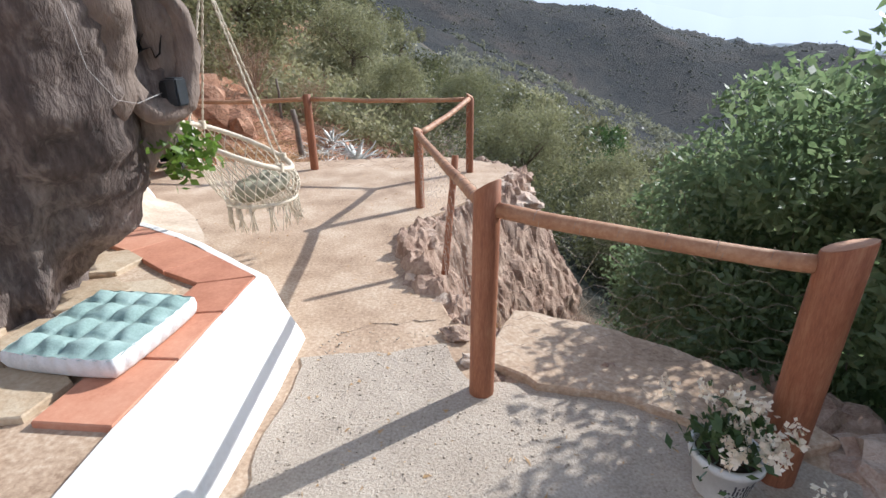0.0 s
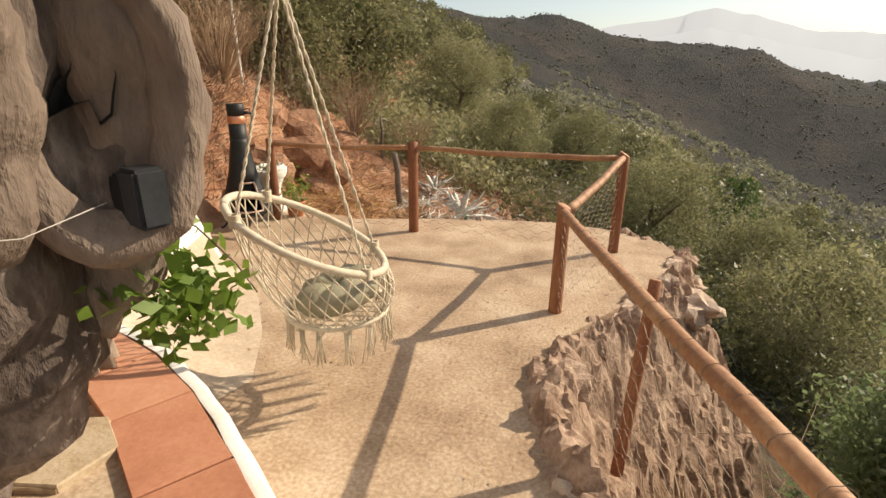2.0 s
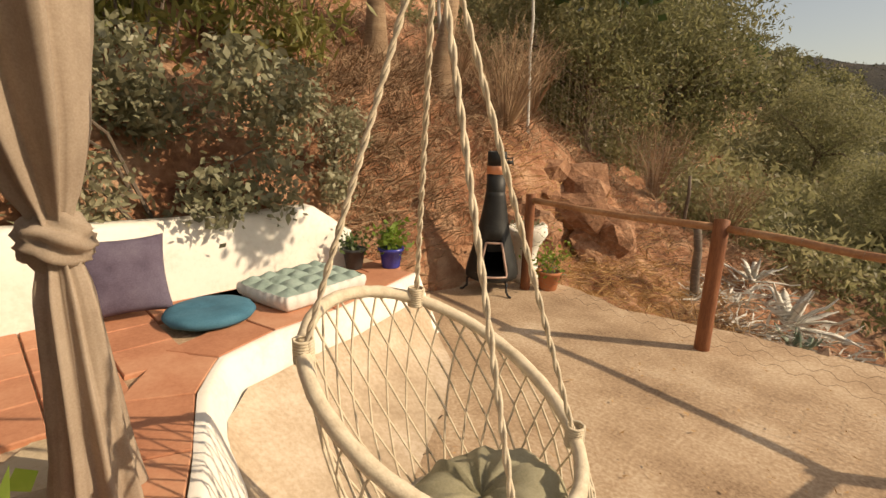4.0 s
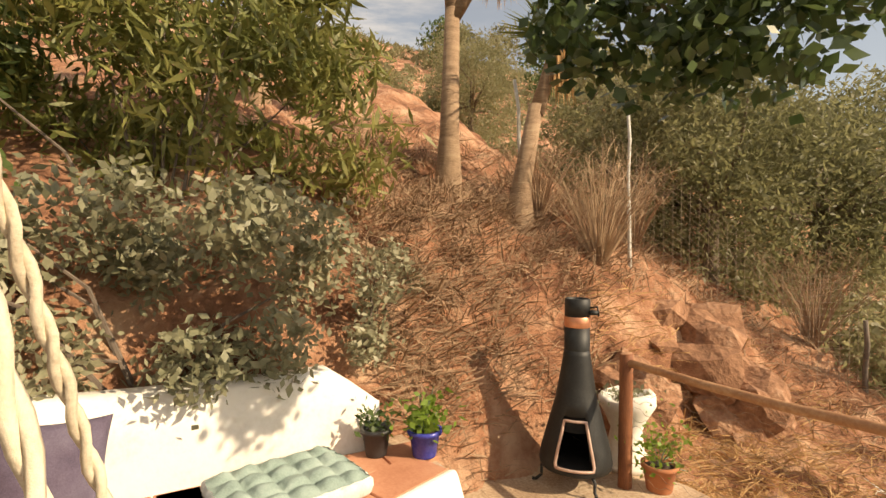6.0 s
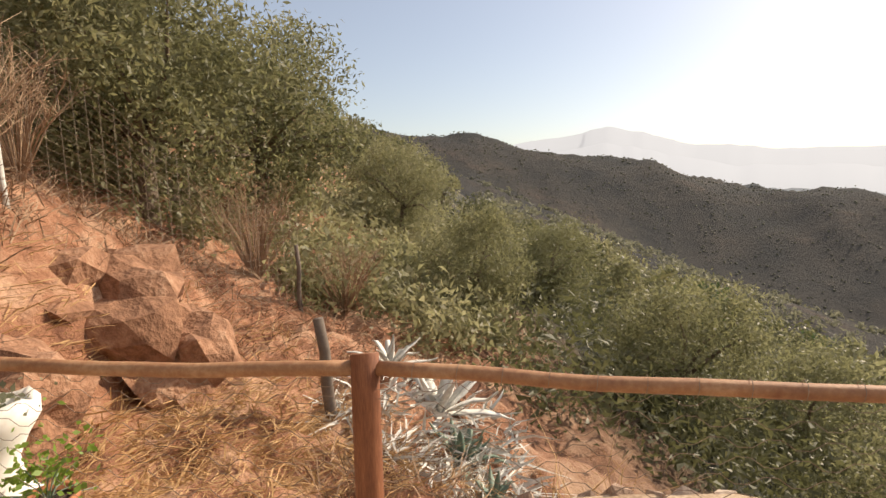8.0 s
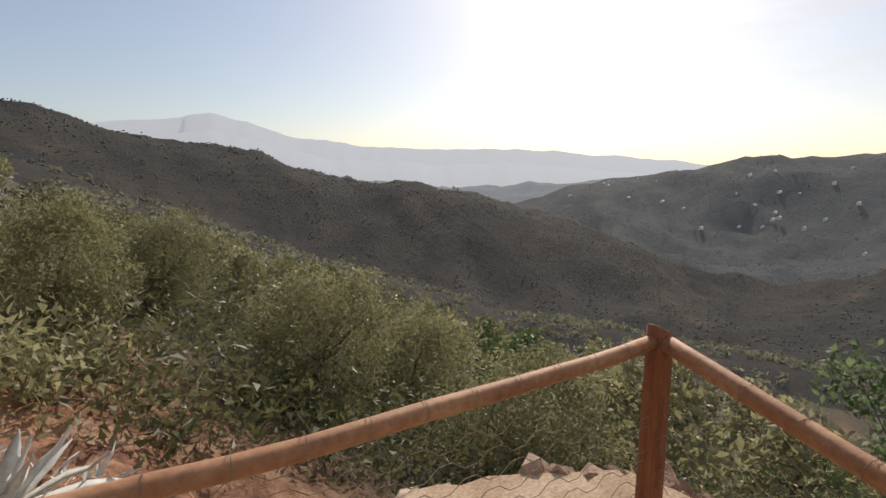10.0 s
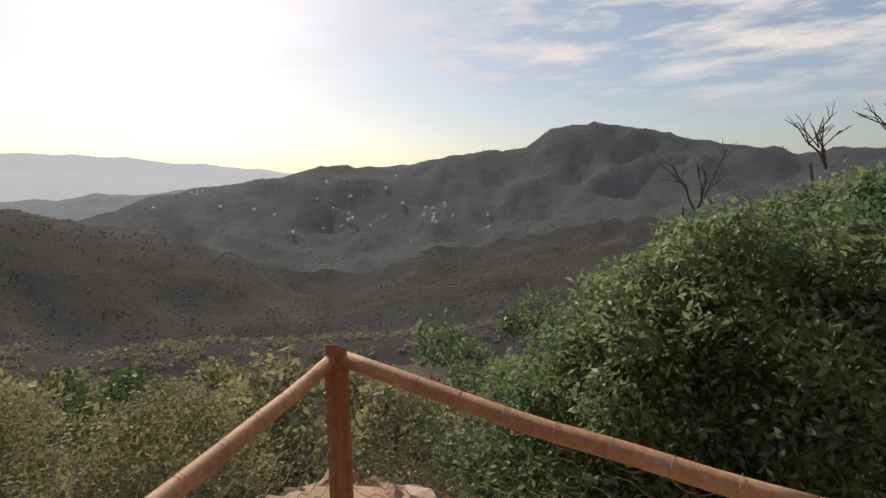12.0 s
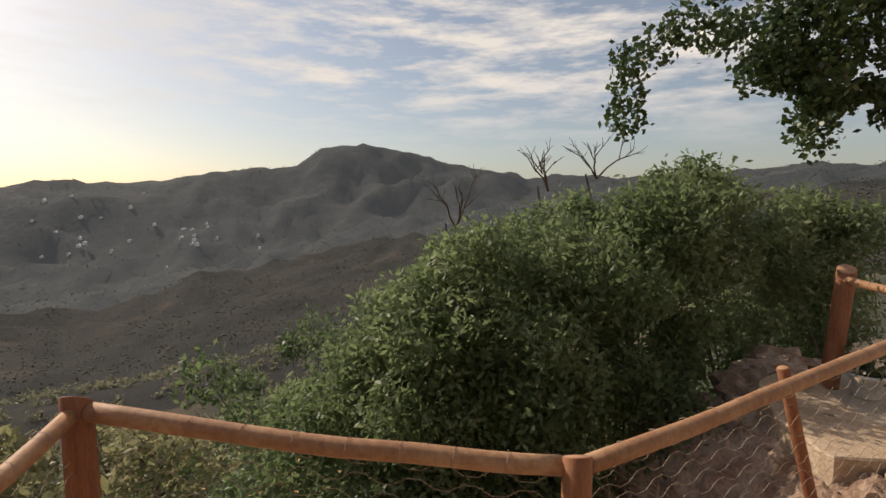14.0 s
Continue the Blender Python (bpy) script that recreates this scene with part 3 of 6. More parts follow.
def rock_face():
    """Pitted rock that carries the terrace edge and breaks up through the floor."""
    poly = np.array(EDGE)
    nxt = np.roll(poly, -1, axis=0)
    xs, ys = np.arange(-0.3, 2.6, 0.027), np.arange(1.3, 6.3, 0.027)
    bm = bmesh.new()
    grid = {}
    for i, x in enumerate(xs):
        for j, y in enumerate(ys):
            d = nxt - poly
            u = np.clip(((x - poly[:, 0]) * d[:, 0] + (y - poly[:, 1]) * d[:, 1]) / (d ** 2).sum(axis=1), 0, 1)
            dist = float(np.hypot(poly[:, 0] + u * d[:, 0] - x, poly[:, 1] + u * d[:, 1] - y).min())
            cross = ((poly[:, 1] > y) != (nxt[:, 1] > y)) & (x < d[:, 0] * (y - poly[:, 1]) / (d[:, 1] + 1e-12) + poly[:, 0])
            t = -dist if cross.sum() % 2 else dist
            if t < -0.28 or t > (1.7 if y < 2.7 else 1.05):
                continue
            q = Vector((x, y, -t * 0.8))
            t += 0.06 * noise.noise(q * 3.1) + 0.03 * noise.noise(q * 9)
            crest = 0.15 * math.exp(-((y - 3.2) / 0.5) ** 2) + 0.12 * math.exp(-((y - 2.5) / 0.3) ** 2) - 0.02
            z = -0.06 + (crest + 0.06) * math.exp(-((t - 0.03) / 0.13) ** 2) if t < 0.16 else -0.05 - float(np.interp(y, [1.9, 3.1], [0.42, 2.0])) * (t - 0.16) ** 0.85
            lump, chip = noise.voronoi(q * 4.2)[0], noise.voronoi(q * 11.0)[0]
            k = min(1.0, max(0.0, (t + 0.16) / 0.12))
            z += k * (0.17 * (lump[1] - lump[0] - 0.22) + 0.075 * (chip[1] - chip[0] - 0.25) + 0.03 * noise.noise(q * 22))
            s2 = 0.05 * k
            grid[i, j] = bm.verts.new((x + s2 * noise.noise(q * 8), y + s2 * noise.noise(q * 8 + Vector((9, 0, 0))), z))
    for (i, j), v in grid.items():
        ring = [grid.get(c) for c in ((i, j), (i + 1, j), (i + 1, j + 1), (i, j + 1))]
        if all(ring):
            bm.faces.new(ring)
    obj("rock_face", bm, STONE, None, False, label="pitted red-brown rock outcrop under the terrace edge", category="rock", kind="structure")


rock_face()


def cracks():
    """Fine open cracks in floor and plaster, as thin dark strips."""
    bm = bmesh.new()
    rng = random.Random(5)
    for start, way, n in (((-2.05, 3.3), (-0.5, 0.35), 12), ((-2.4, 3.6), (0.2, 0.5), 8), ((-1.9, 3.1), (-0.1, 0.5), 9), ((-0.3, 1.75), (0.6, 0.15), 10)):
        x, y = start
        pts = []
        for i in range(n):
            pts.append((x, y))
            x += way[0] * 0.12 + rng.uniform(-0.04, 0.04); y += way[1] * 0.12 + rng.uniform(-0.04, 0.04)
        for a, b in zip(pts, pts[1:]):
            w = rng.uniform(0.002, 0.005)
            vs = [bm.verts.new((p[0] + s * w, p[1] + s * w, 0.0045)) for p, s in ((a, -1), (b, -1), (b, 1), (a, 1))]
            bm.faces.new(vs)
    obj("crack", bm, SOIL, None, label="fine dark crack in the concrete floor", category="crack", kind="structure")


cracks()

# deck: raised seat round the old tree and along the back wall
DECK = [(-0.74, -3.4), (-0.72, 0.4), (-0.69, 0.8), (-0.66, 1.62), (-1.05, 1.95), (-1.45, 2.26), (-1.82, 2.48), (-2.15, 2.62), (-2.55, 2.76), (-2.82, 2.95), (-2.95, 3.3), (-3.02, 3.75), (-3.16, 4.2), (-3.33, 4.68)]


def build_deck():
    z = 0.47
    bm = bmesh.new()
    prism(bm, DECK + [(-4.1, 4.68), (-4.1, -3.4)], -0.2, z - 0.03, 0.0)
    obj("deck_base", bm, CONCRETE, None, label="solid masonry seat base round the tree", category="seat wall", kind="structure")
    # battered white plaster face
    bm = bmesh.new()
    prev = None
    pts = []
    for (x0, y0), (x1, y1) in zip(DECK, DECK[1:]):
        n = max(2, int(math.hypot(x1 - x0, y1 - y0) / 0.08))
        for i in range(n):
            pts.append((x0 + (x1 - x0) * i / n, y0 + (y1 - y0) * i / n))
    pts.append(DECK[-1])
    for i, p in enumerate(pts):
        a, b = Vector(pts[max(0, i - 4)]), Vector(pts[min(len(pts) - 1, i + 4)])
        d = (b - a).normalized()
        out = Vector((d.y, -d.x))
        # the face leans most beside the path and along the far seat
        lean = 0.17 if i < len(pts) * 0.55 else 0.2
        if 0.42 < p[0] + 2.2 < 1.35:
            lean = 0.08
        ring = []
        for s, h in ((-0.05, z - 0.004), (-0.012, z + 0.004), (0.008, z - 0.014), (lean * 0.45, 0.24), (lean * 0.8, 0.1), (lean, -0.02)):
            w = 0.012 * noise.noise(Vector((p[0] * 4, p[1] * 4, h * 6)))
            q = Vector(p) + out * (s + w)
            ring.append(bm.verts.new((q.x, q.y, h + 0.4 * w)))
        if prev:
            for k in range(5):
                bm.faces.new((prev[k], prev[k + 1], ring[k + 1], ring[k]))
        prev = ring
    obj("wall_seat", bm, PLASTER, None, True, label="white plastered seat wall with sloping sunlit face", category="wall", kind="structure")
    # apron of sandy screed at the foot of the far seat
    bm = bmesh.new()
    ap = [(-1.85, 2.58), (-1.72, 2.95), (-1.98, 3.5), (-2.3, 3.98), (-2.7, 4.45), (-3.15, 4.72)]
    inner = [(-2.12, 2.66), (-2.54, 2.83), (-2.76, 3.02), (-2.84, 3.32), (-2.92, 3.74), (-3.24, 4.72)]
    prev = None
    for k in range(41):
        u = k / 8
        i = min(4, int(u))
        lo, hi = Vector(ap[i]).lerp(Vector(ap[i + 1]), u - i), Vector(inner[i]).lerp(Vector(inner[i + 1]), u - i)
        ring = []
        for j in range(9):
            v = j / 8
            q = hi.lerp(lo, v)
            z = 0.30 * (1 - v) ** 1.5 + 0.006 + 0.012 * noise.noise(Vector((q.x * 4, q.y * 4, 0)))
            ring.append(bm.verts.new((q.x, q.y, max(0.005, z) if j < 8 else 0.004)))
        if prev:
            for j in range(8):
                bm.faces.new((prev[j], prev[j + 1], ring[j + 1], ring[j]))
        prev = ring
    bmesh.ops.recalc_face_normals(bm, faces=bm.faces)
    obj("apron", bm, SCREED, None, True, label="sandy cement apron sloping from the seat wall", category="paving", kind="structure")
    # white garden wall behind the seat
    bm = bmesh.new()
    ys = np.linspace(-3.4, 4.45, 50)
    prev = None
    for y in ys:
        top = 1.02 + 0.05 * math.sin(y * 1.3) - (0.25 * max(0, y - 4.15) / 0.3)
        x = -3.93 - 0.03 * math.sin(y * 2) + 0.02 * noise.noise(Vector((y * 3, 0, 0)))
        ring = [bm.verts.new((x + dx, y, h)) for dx, h in ((0.03, 0.3), (0.0, 0.75), (-0.015, top - 0.03), (-0.05, top), (-0.2, top), (-0.24, top - 0.04), (-0.24, 0.0))]
        if prev:
            for k in range(6):
                bm.faces.new((prev[k], ring[k], ring[k + 1], prev[k + 1]))
        else:
            bm.faces.new(ring)
        prev = ring
    bm.faces.new(prev[::-1])
    bmesh.ops.recalc_face_normals(bm, faces=bm.faces)
    obj("wall_back", bm, PLASTER, None, True, label="white plastered garden wall behind the seat", category="wall", kind="structure")


build_deck()


# ---- fence ----
A, B, C, D, E, F = (0.545, 1.18), (1.73, 0.67), (0.037, 4.295), (0.619, 5.85), (-1.578, 6.08), (-3.378, 6.195)


def fence():
    root = empty("fence", label="rustic stained log fence with wire netting along the terrace edge", category="fence")

    def post(base, top, r, tilt, name="post"):
        bm = bmesh.new()
        n = 7
        pts = [Vector(base).lerp(Vector(top), i / (n - 1)) for i in range(n)]
        rings = tube(bm, pts, [r * (1.03 - 0.06 * i / n) for i in range(n)], 14, rough=0.035, seed=base[0])
        for k, v in enumerate(rings[-1]):
            off = v.co - pts[-1]
            v.co.z += off.x * tilt[0] + off.y * tilt[1]
        bm.faces.ensure_lookup_table()
        bm.faces[-1].material_index = 1
        bmesh.ops.bevel(bm, geom=[e for e in bm.faces[-1].edges], offset=0.004, segments=1, affect="EDGES")
        return obj(name, bm, [WOOD, WOODEND], root, True)

    def rail(a, b, r, name="rail"):
        bm = bmesh.new()
        n = 14
        pts = []
        for i in range(n):
            u = i / (n - 1)
            p = Vector(a).lerp(Vector(b), u)
            p.z += 0.012 * noise.noise(p * 2.3) - 0.02 * math.sin(u * math.pi)
            pts.append(p)
        tube(bm, pts, r, 10, rough=0.06, seed=a[1])
        return obj(name, bm, [RAILWOOD], root, True)

    at, bt, ct, dt, et, ft = (0.553, 1.178, 1.1), (1.68, 0.59, 1.06), (0.04, 4.294, 0.84), (0.62, 5.85, 1.01), (-1.578, 6.08, 1.02), (-3.379, 6.195, 1.0)
    post((*A, -0.1), at, 0.062, (0.5, -0.5))
    post((*B, -0.3), bt, 0.075, (0.3, -0.4))
    post((*C, -0.1), ct, 0.05, (-0.4, 0.1))
    post((*D, -0.1), dt, 0.05, (-0.6, 0.1))
    post((*E, -0.1), et, 0.055, (0.1, -0.3))
    post((*F, -0.1), ft, 0.05, (0.1, 0.1))
    post((0.33, 2.70, -0.05), (0.42, 2.92, 0.86), 0.028, (0, 0), "brace")
    rail((0.60, 1.15, 1.0), (1.66, 0.62, 0.98), 0.034)
    rail((0.545, 1.23, 1.0), (0.045, 4.25, 0.80), 0.033)
    rail((0.07, 4.33, 0.80), (0.60, 5.81, 0.965), 0.033)
    rail((0.58, 5.86, 0.965), (-1.54, 6.08, 0.965), 0.028)
    rail((-1.62, 6.08, 0.965), (-3.34, 6.19, 0.935), 0.03)

    # hexagonal netting under each rail
    def net(a, b, za, zb, name="netting", low=0.05, gauge=0.0016):
        bm = bmesh.new()
        a, b = Vector(a), Vector(b)
        length = (b - a).length
        side = Vector((b.y - a.y, a.x - b.x)).normalized()
        rows = 13
        step = 0.045
        n = int(length / step)
        for j in range(rows):
            pts = []
            for i in range(n + 1):
                u = i / n
                top = za + (zb - za) * u
                w = (i + (j % 2) * 2) % 4
                z = low + (top - low) * (j + (0.42 if w in (1, 2) else -0.05)) / rows
                q = a.lerp(b, u)
                sway = 0.02 * noise.noise(Vector((q.x * 3, q.y * 3, z * 3)))
                pts.append((q.x + side.x * sway, q.y + side.y * sway, z))
            tube(bm, pts, gauge, 3, cap=False)
        return obj(name, bm, WIRE, root)

    net(A, (1.69, 0.62), 1.0, 0.98, gauge=0.0009)
    net(A, C, 1.0, 0.8, gauge=0.0012)
    net(C, D, 0.8, 0.96)
    net(D, E, 0.96, 0.96)
    net(E, F, 0.96, 0.93)
    # tie wires round the rails
    bm = bmesh.new()
    for (a, b, za, zb) in (((0.6, 1.15), (1.66, 0.62), 1.0, 0.98), ((0.07, 4.33), (0.6, 5.81), 0.80, 0.965), ((0.58, 5.86), (-1.54, 6.08), 0.965, 0.965), ((0.545, 1.23), (0.045, 4.25), 1.0, 0.8)):
        n = int(math.hypot(b[0] - a[0], b[1] - a[1]) / 0.16)
        d = Vector((b[0] - a[0], b[1] - a[1], zb - za)).normalized()
        s = d.cross(Vector((0, 0, 1))).normalized()
        t2 = s.cross(d)
        for i in range(1, n):
            c = Vector((a[0], a[1], za)).lerp(Vector((b[0], b[1], zb)), i / n)
            c.z -= 0.02 * math.sin(math.pi * i / n)
            tube(bm, [c + (s * math.cos(w) + t2 * math.sin(w)) * 0.0365 + d * 0.004 * w for w in np.linspace(0, 6.4, 10)], 0.0013, 3, cap=False)
    obj("tie_wire", bm, WIRE, root, kind="stuff")


fence()


# ---- hanging chair ----
def hanging_chair():
    root = empty("hanging_chair", (-1.3, 3.0, 0.0), label="cream macrame hanging chair with knotted net and fringe", category="hanging chair")
    front, back, apex = Vector((0.38, 0.1, 0.74)), Vector((-0.38, -0.1, 1.12)), Vector((-0.02, -0.05, 2.32))
    mid = (front + back) / 2
    u = (front - back) / 2
    side = Vector((-0.25, 0.97, 0)).normalized() * 0.36
    seat_c, seat_r = Vector((0.12, 0.04, 0.50)), 0.27

    def ring(w):
        return mid + u * math.cos(w) + side * math.sin(w)

    def seat(w):
        return seat_c + Vector((math.cos(w + 0.25), math.sin(w + 0.25), -0.12 * math.cos(w) * 0)) * seat_r

    def loop(fn, r, name, rough):
        bm = bmesh.new()
        n = 72
        cs = [fn(2 * math.pi * k / n) for k in range(n)]
        rings = []
        for k in range(n):
            d = (cs[(k + 1) % n] - cs[k - 1]).normalized()
            a = d.cross(Vector((0, 0, 1))).normalized(); b = d.cross(a)
            rings.append([bm.verts.new(cs[k] + (a * math.cos(w) + b * math.sin(w)) * r * (1 + rough * math.sin(w * 2 + k * 2.2))) for w in [2 * math.pi * j / 8 for j in range(8)]])
        for k in range(n):
            for j in range(8):
                bm.faces.new((rings[k][j], rings[k][(j + 1) % 8], rings[(k + 1) % n][(j + 1) % 8], rings[(k + 1) % n][j]))
        obj(name, bm, ROPE, root, True)

    loop(ring, 0.021, "rim", 0.06)
    loop(seat, 0.017, "seat_ring", 0.06)
    # diamond net between the rim and the seat ring, and across the seat
    bm = bmesh.new()
    n = 30
    for way in (1, -1):
        for k in range(n):
            w0 = 2 * math.pi * k / n
            pts = []
            for i in range(7):
                s = i / 6
                w = w0 + way * s * 0.62
                p = ring(w).lerp(seat(w), s)
                p += (p - (mid + seat_c) / 2).normalized() * 0.05 * math.sin(math.pi * s)
                pts.append(p)
            tube(bm, pts, 0.0042, 5, cap=False, rough=0.2)
    for k in range(9):
        s = -0.24 + 0.06 * k
        h = math.sqrt(max(0, 0.0729 - s * s))
        for a, b in (((s, -h), (s, h)), ((-h, s), (h, s))):
            tube(bm, [seat_c + Vector((*a, 0)), seat_c + Vector((0.5 * (a[0] + b[0]), 0.5 * (a[1] + b[1]), -0.03)), seat_c + Vector((*b, 0))], 0.004, 4, cap=False)
    obj("net", bm, ROPE, root, True)
    # suspension ropes, twisted
    bm = bmesh.new()
    for w in (0.62, -0.62, 2.35, -2.35):
        a = ring(w)
        top = apex + Vector((0.02 * math.cos(w), 0.02 * math.sin(w), -0.25))
        for ph in (0, math.pi):
            pts = []
            for i in range(61):
                s = i / 60
                c = a.lerp(top, s)
                tw = s * 60 + ph
                pts.append(c + Vector((math.cos(tw), math.sin(tw), 0)) * 0.0048)
            tube(bm, pts, 0.0054, 5)
        for i in range(8):
            c = a + Vector((0, 0, -0.02 + 0.008 * i))
            tube(bm, [c + Vector((math.cos(v), math.sin(v), 0.01 * math.sin(2 * v))) * 0.026 for v in np.linspace(0, 6.3, 9)], 0.005, 4)
    tube(bm, [apex + Vector((0, 0, -0.27)), apex, apex + Vector((0.05, -0.1, 1.45))], 0.014, 6)
    obj("suspension_rope", bm, ROPE, root, True)
    # fringe
    bm = bmesh.new()
    rng = random.Random(3)
    for k in range(13):
        w = 2 * math.pi * k / 13 + 0.2
        c = seat(w)
        tube(bm, [c + Vector((0, 0, 0.02)), c + Vector((0, 0, -0.03))], 0.018, 6, rough=0.3)
        for j in range(9):
            q = c + Vector((rng.uniform(-0.02, 0.02), rng.uniform(-0.02, 0.02), 0))
            ln = rng.uniform(0.17, 0.24)
            tube(bm, [q, q + Vector((rng.uniform(-0.012, 0.012), rng.uniform(-0.012, 0.012), -ln * 0.5)), q + Vector((rng.uniform(-0.03, 0.03), rng.uniform(-0.03, 0.03), -ln))], 0.0035, 4)
    for k in range(3):
        c = ring(-0.25 + 0.25 * k) + Vector((0.01, 0, -0.02))
        for j in range(7):
            q = c + Vector((rng.uniform(-0.012, 0.012), rng.uniform(-0.012, 0.012), 0))
            tube(bm, [q, q + Vector((0.01, 0, -0.07)), q + Vector((rng.uniform(0, 0.03), rng.uniform(-0.02, 0.02), -0.15))], 0.0032, 4)
    obj("fringe", bm, ROPE, root, True)
    # cushion: a fat round pad with a deep button
    bm = bmesh.new()
    prof = []
    for i in range(13):
        a = -math.pi / 2 + math.pi * i / 12
        r, z = 0.12 + 0.12 * math.cos(a), 0.075 * math.sin(a)
        prof.append((r, z))
    prof = [(0.001, -0.07)] + prof + [(0.06, 0.06), (0.001, 0.02)]
    lathe(bm, prof, 40)
    for v in bm.verts:
        w = math.atan2(v.co.y, v.co.x)
        v.co.z += (0.008 * math.sin(w * 9) + 0.006 * math.sin(w * 17 + 1)) * (1 if v.co.z > 0 else 0.3)
    cush = obj("round_cushion", bm, OLIVECLOTH, None, True, label="round olive green tufted cushion in the hanging chair", category="cushion")
    cush.matrix_world = pose(-1.17, 3.04, 0.60, 6, -14, 0)


hanging_chair()


# ---- cushions on the seat ----
def mattress(place, sx, sy, sz, turn, nx, ny, top=SAGE, edge=PIPING, label=""):
    """A buttoned floor cushion with a pale gathered border."""
    root = empty("floor_cushion", label=label, category="cushion", group="tufted floor cushions on the seat")
    bm = bmesh.new()
    N = 40
    grid = {}
    for i in range(N + 1):
        for j in range(N + 1):
            x, y = -0.5 + i / N, -0.5 + j / N
            puff = abs(math.sin(math.pi * (x + 0.5) * nx)) ** 0.5 * abs(math.sin(math.pi * (y + 0.5) * ny)) ** 0.5
            rim = min(1, 8 * min(0.5 - abs(x), 0.5 - abs(y)))
            z = sz * (0.72 + 0.30 * puff * rim) + 0.01 * noise.noise(Vector((x * 12, y * 12, sx)))
            bow = 1 - 0.05 * (abs(x * 2) ** 3) * (abs(y * 2) ** 3)
            grid[i, j] = bm.verts.new((x * sx * bow, y * sy * bow, z))
    for i in range(N):
        for j in range(N):
            bm.faces.new((grid[i, j], grid[i + 1, j], grid[i + 1, j + 1], grid[i, j + 1]))
    obj("cover", bm, top, root, True)
    bm = bmesh.new()
    per = 160
    rings = []
    for k in range(per):
        s = 4 * k / per
        e, f = int(s), s - int(s)
        x, y = [(-0.5 + f, -0.5), (0.5, -0.5 + f), (0.5 - f, 0.5), (-0.5, 0.5 - f)][e]
        bow = 1 - 0.05 * (abs(x * 2) ** 3) * (abs(y * 2) ** 3)
        ring = []
        for h, o in ((0.0, 0.96), (0.12, 1.0), (0.4, 1.03), (0.65, 1.02), (0.76, 0.985)):
            g = 1 + 0.018 * math.sin(k * 1.25) * math.sin(math.pi * h)
            ring.append(bm.verts.new((x * sx * bow * o * g, y * sy * bow * o * g, sz * h)))
        rings.append(ring)
    for k in range(per):
        a, b = rings[k], rings[(k + 1) % per]
        for j in range(4):
            bm.faces.new((a[j], b[j], b[j + 1], a[j + 1]))
    bm.faces.new([r[0] for r in rings][::-1])
    obj("border", bm, edge, root, True)
    root.matrix_world = pose(*place, 0, 0, turn)
    return root


mattress((-1.12, 0.95, 0.475), 0.52, 0.55, 0.12, -8, 4, 4, label="square sage green tufted floor cushion with pale border")
mattress((-3.5, 3.75, 0.475), 0.55, 0.72, 0.13, 10, 4, 5, label="thick sage green tufted mattress cushion by the wall")


def flat_cushion():
    bm = bmesh.new()
    lathe(bm, [(0.001, 0.0), (0.2, 0.0), (0.245, 0.012), (0.262, 0.035), (0.245, 0.058), (0.2, 0.072), (0.1, 0.076), (0.02, 0.066), (0.001, 0.062)], 40)
    for v in bm.verts:
        v.co.z += 0.006 * noise.noise(v.co * 9)
    ob = obj("round_seat_pad", bm, BLUECLOTH, None, True, label="round flat petrol blue seat pad on terracotta", category="cushion")
    ob.location = (-3.42, 3.08, 0.475)


flat_cushion()


def pillow():
    bm = bmesh.new()
    N = 26
    g = {}
    for s in (1, -1):
        for i in range(N + 1):
            for j in range(N + 1):
                x, y = -1 + 2 * i / N, -1 + 2 * j / N
                t = (max(0, (1 - x * x)) * max(0, (1 - y * y))) ** 0.42
                k = 1 - 0.09 * (1 - y * y) * abs(x) ** 3 - 0.0
                m2 = 1 - 0.09 * (1 - x * x) * abs(y) ** 3
                z = s * 0.085 * t + 0.008 * noise.noise(Vector((x * 3, y * 3, s)))
                if s == -1 and (i in (0, N) or j in (0, N)):
                    g[s, i, j] = g[1, i, j]
                else:
                    g[s, i, j] = bm.verts.new((x * 0.24 * k, y * 0.24 * m2, z if t > 0 else 0))
        for i in range(N):
            for j in range(N):
                q = (g[s, i, j], g[s, i + 1, j], g[s, i + 1, j + 1], g[s, i, j + 1])
                bm.faces.new(q if s == 1 else q[::-1])
    ob = obj("pillow", bm, PURPLECLOTH, None, True, label="square plum purple pillow leaning on the white wall", category="pillow")
    ob.matrix_world = pose(-3.76, 2.72, 0.72, 70, 0, 82)


pillow()


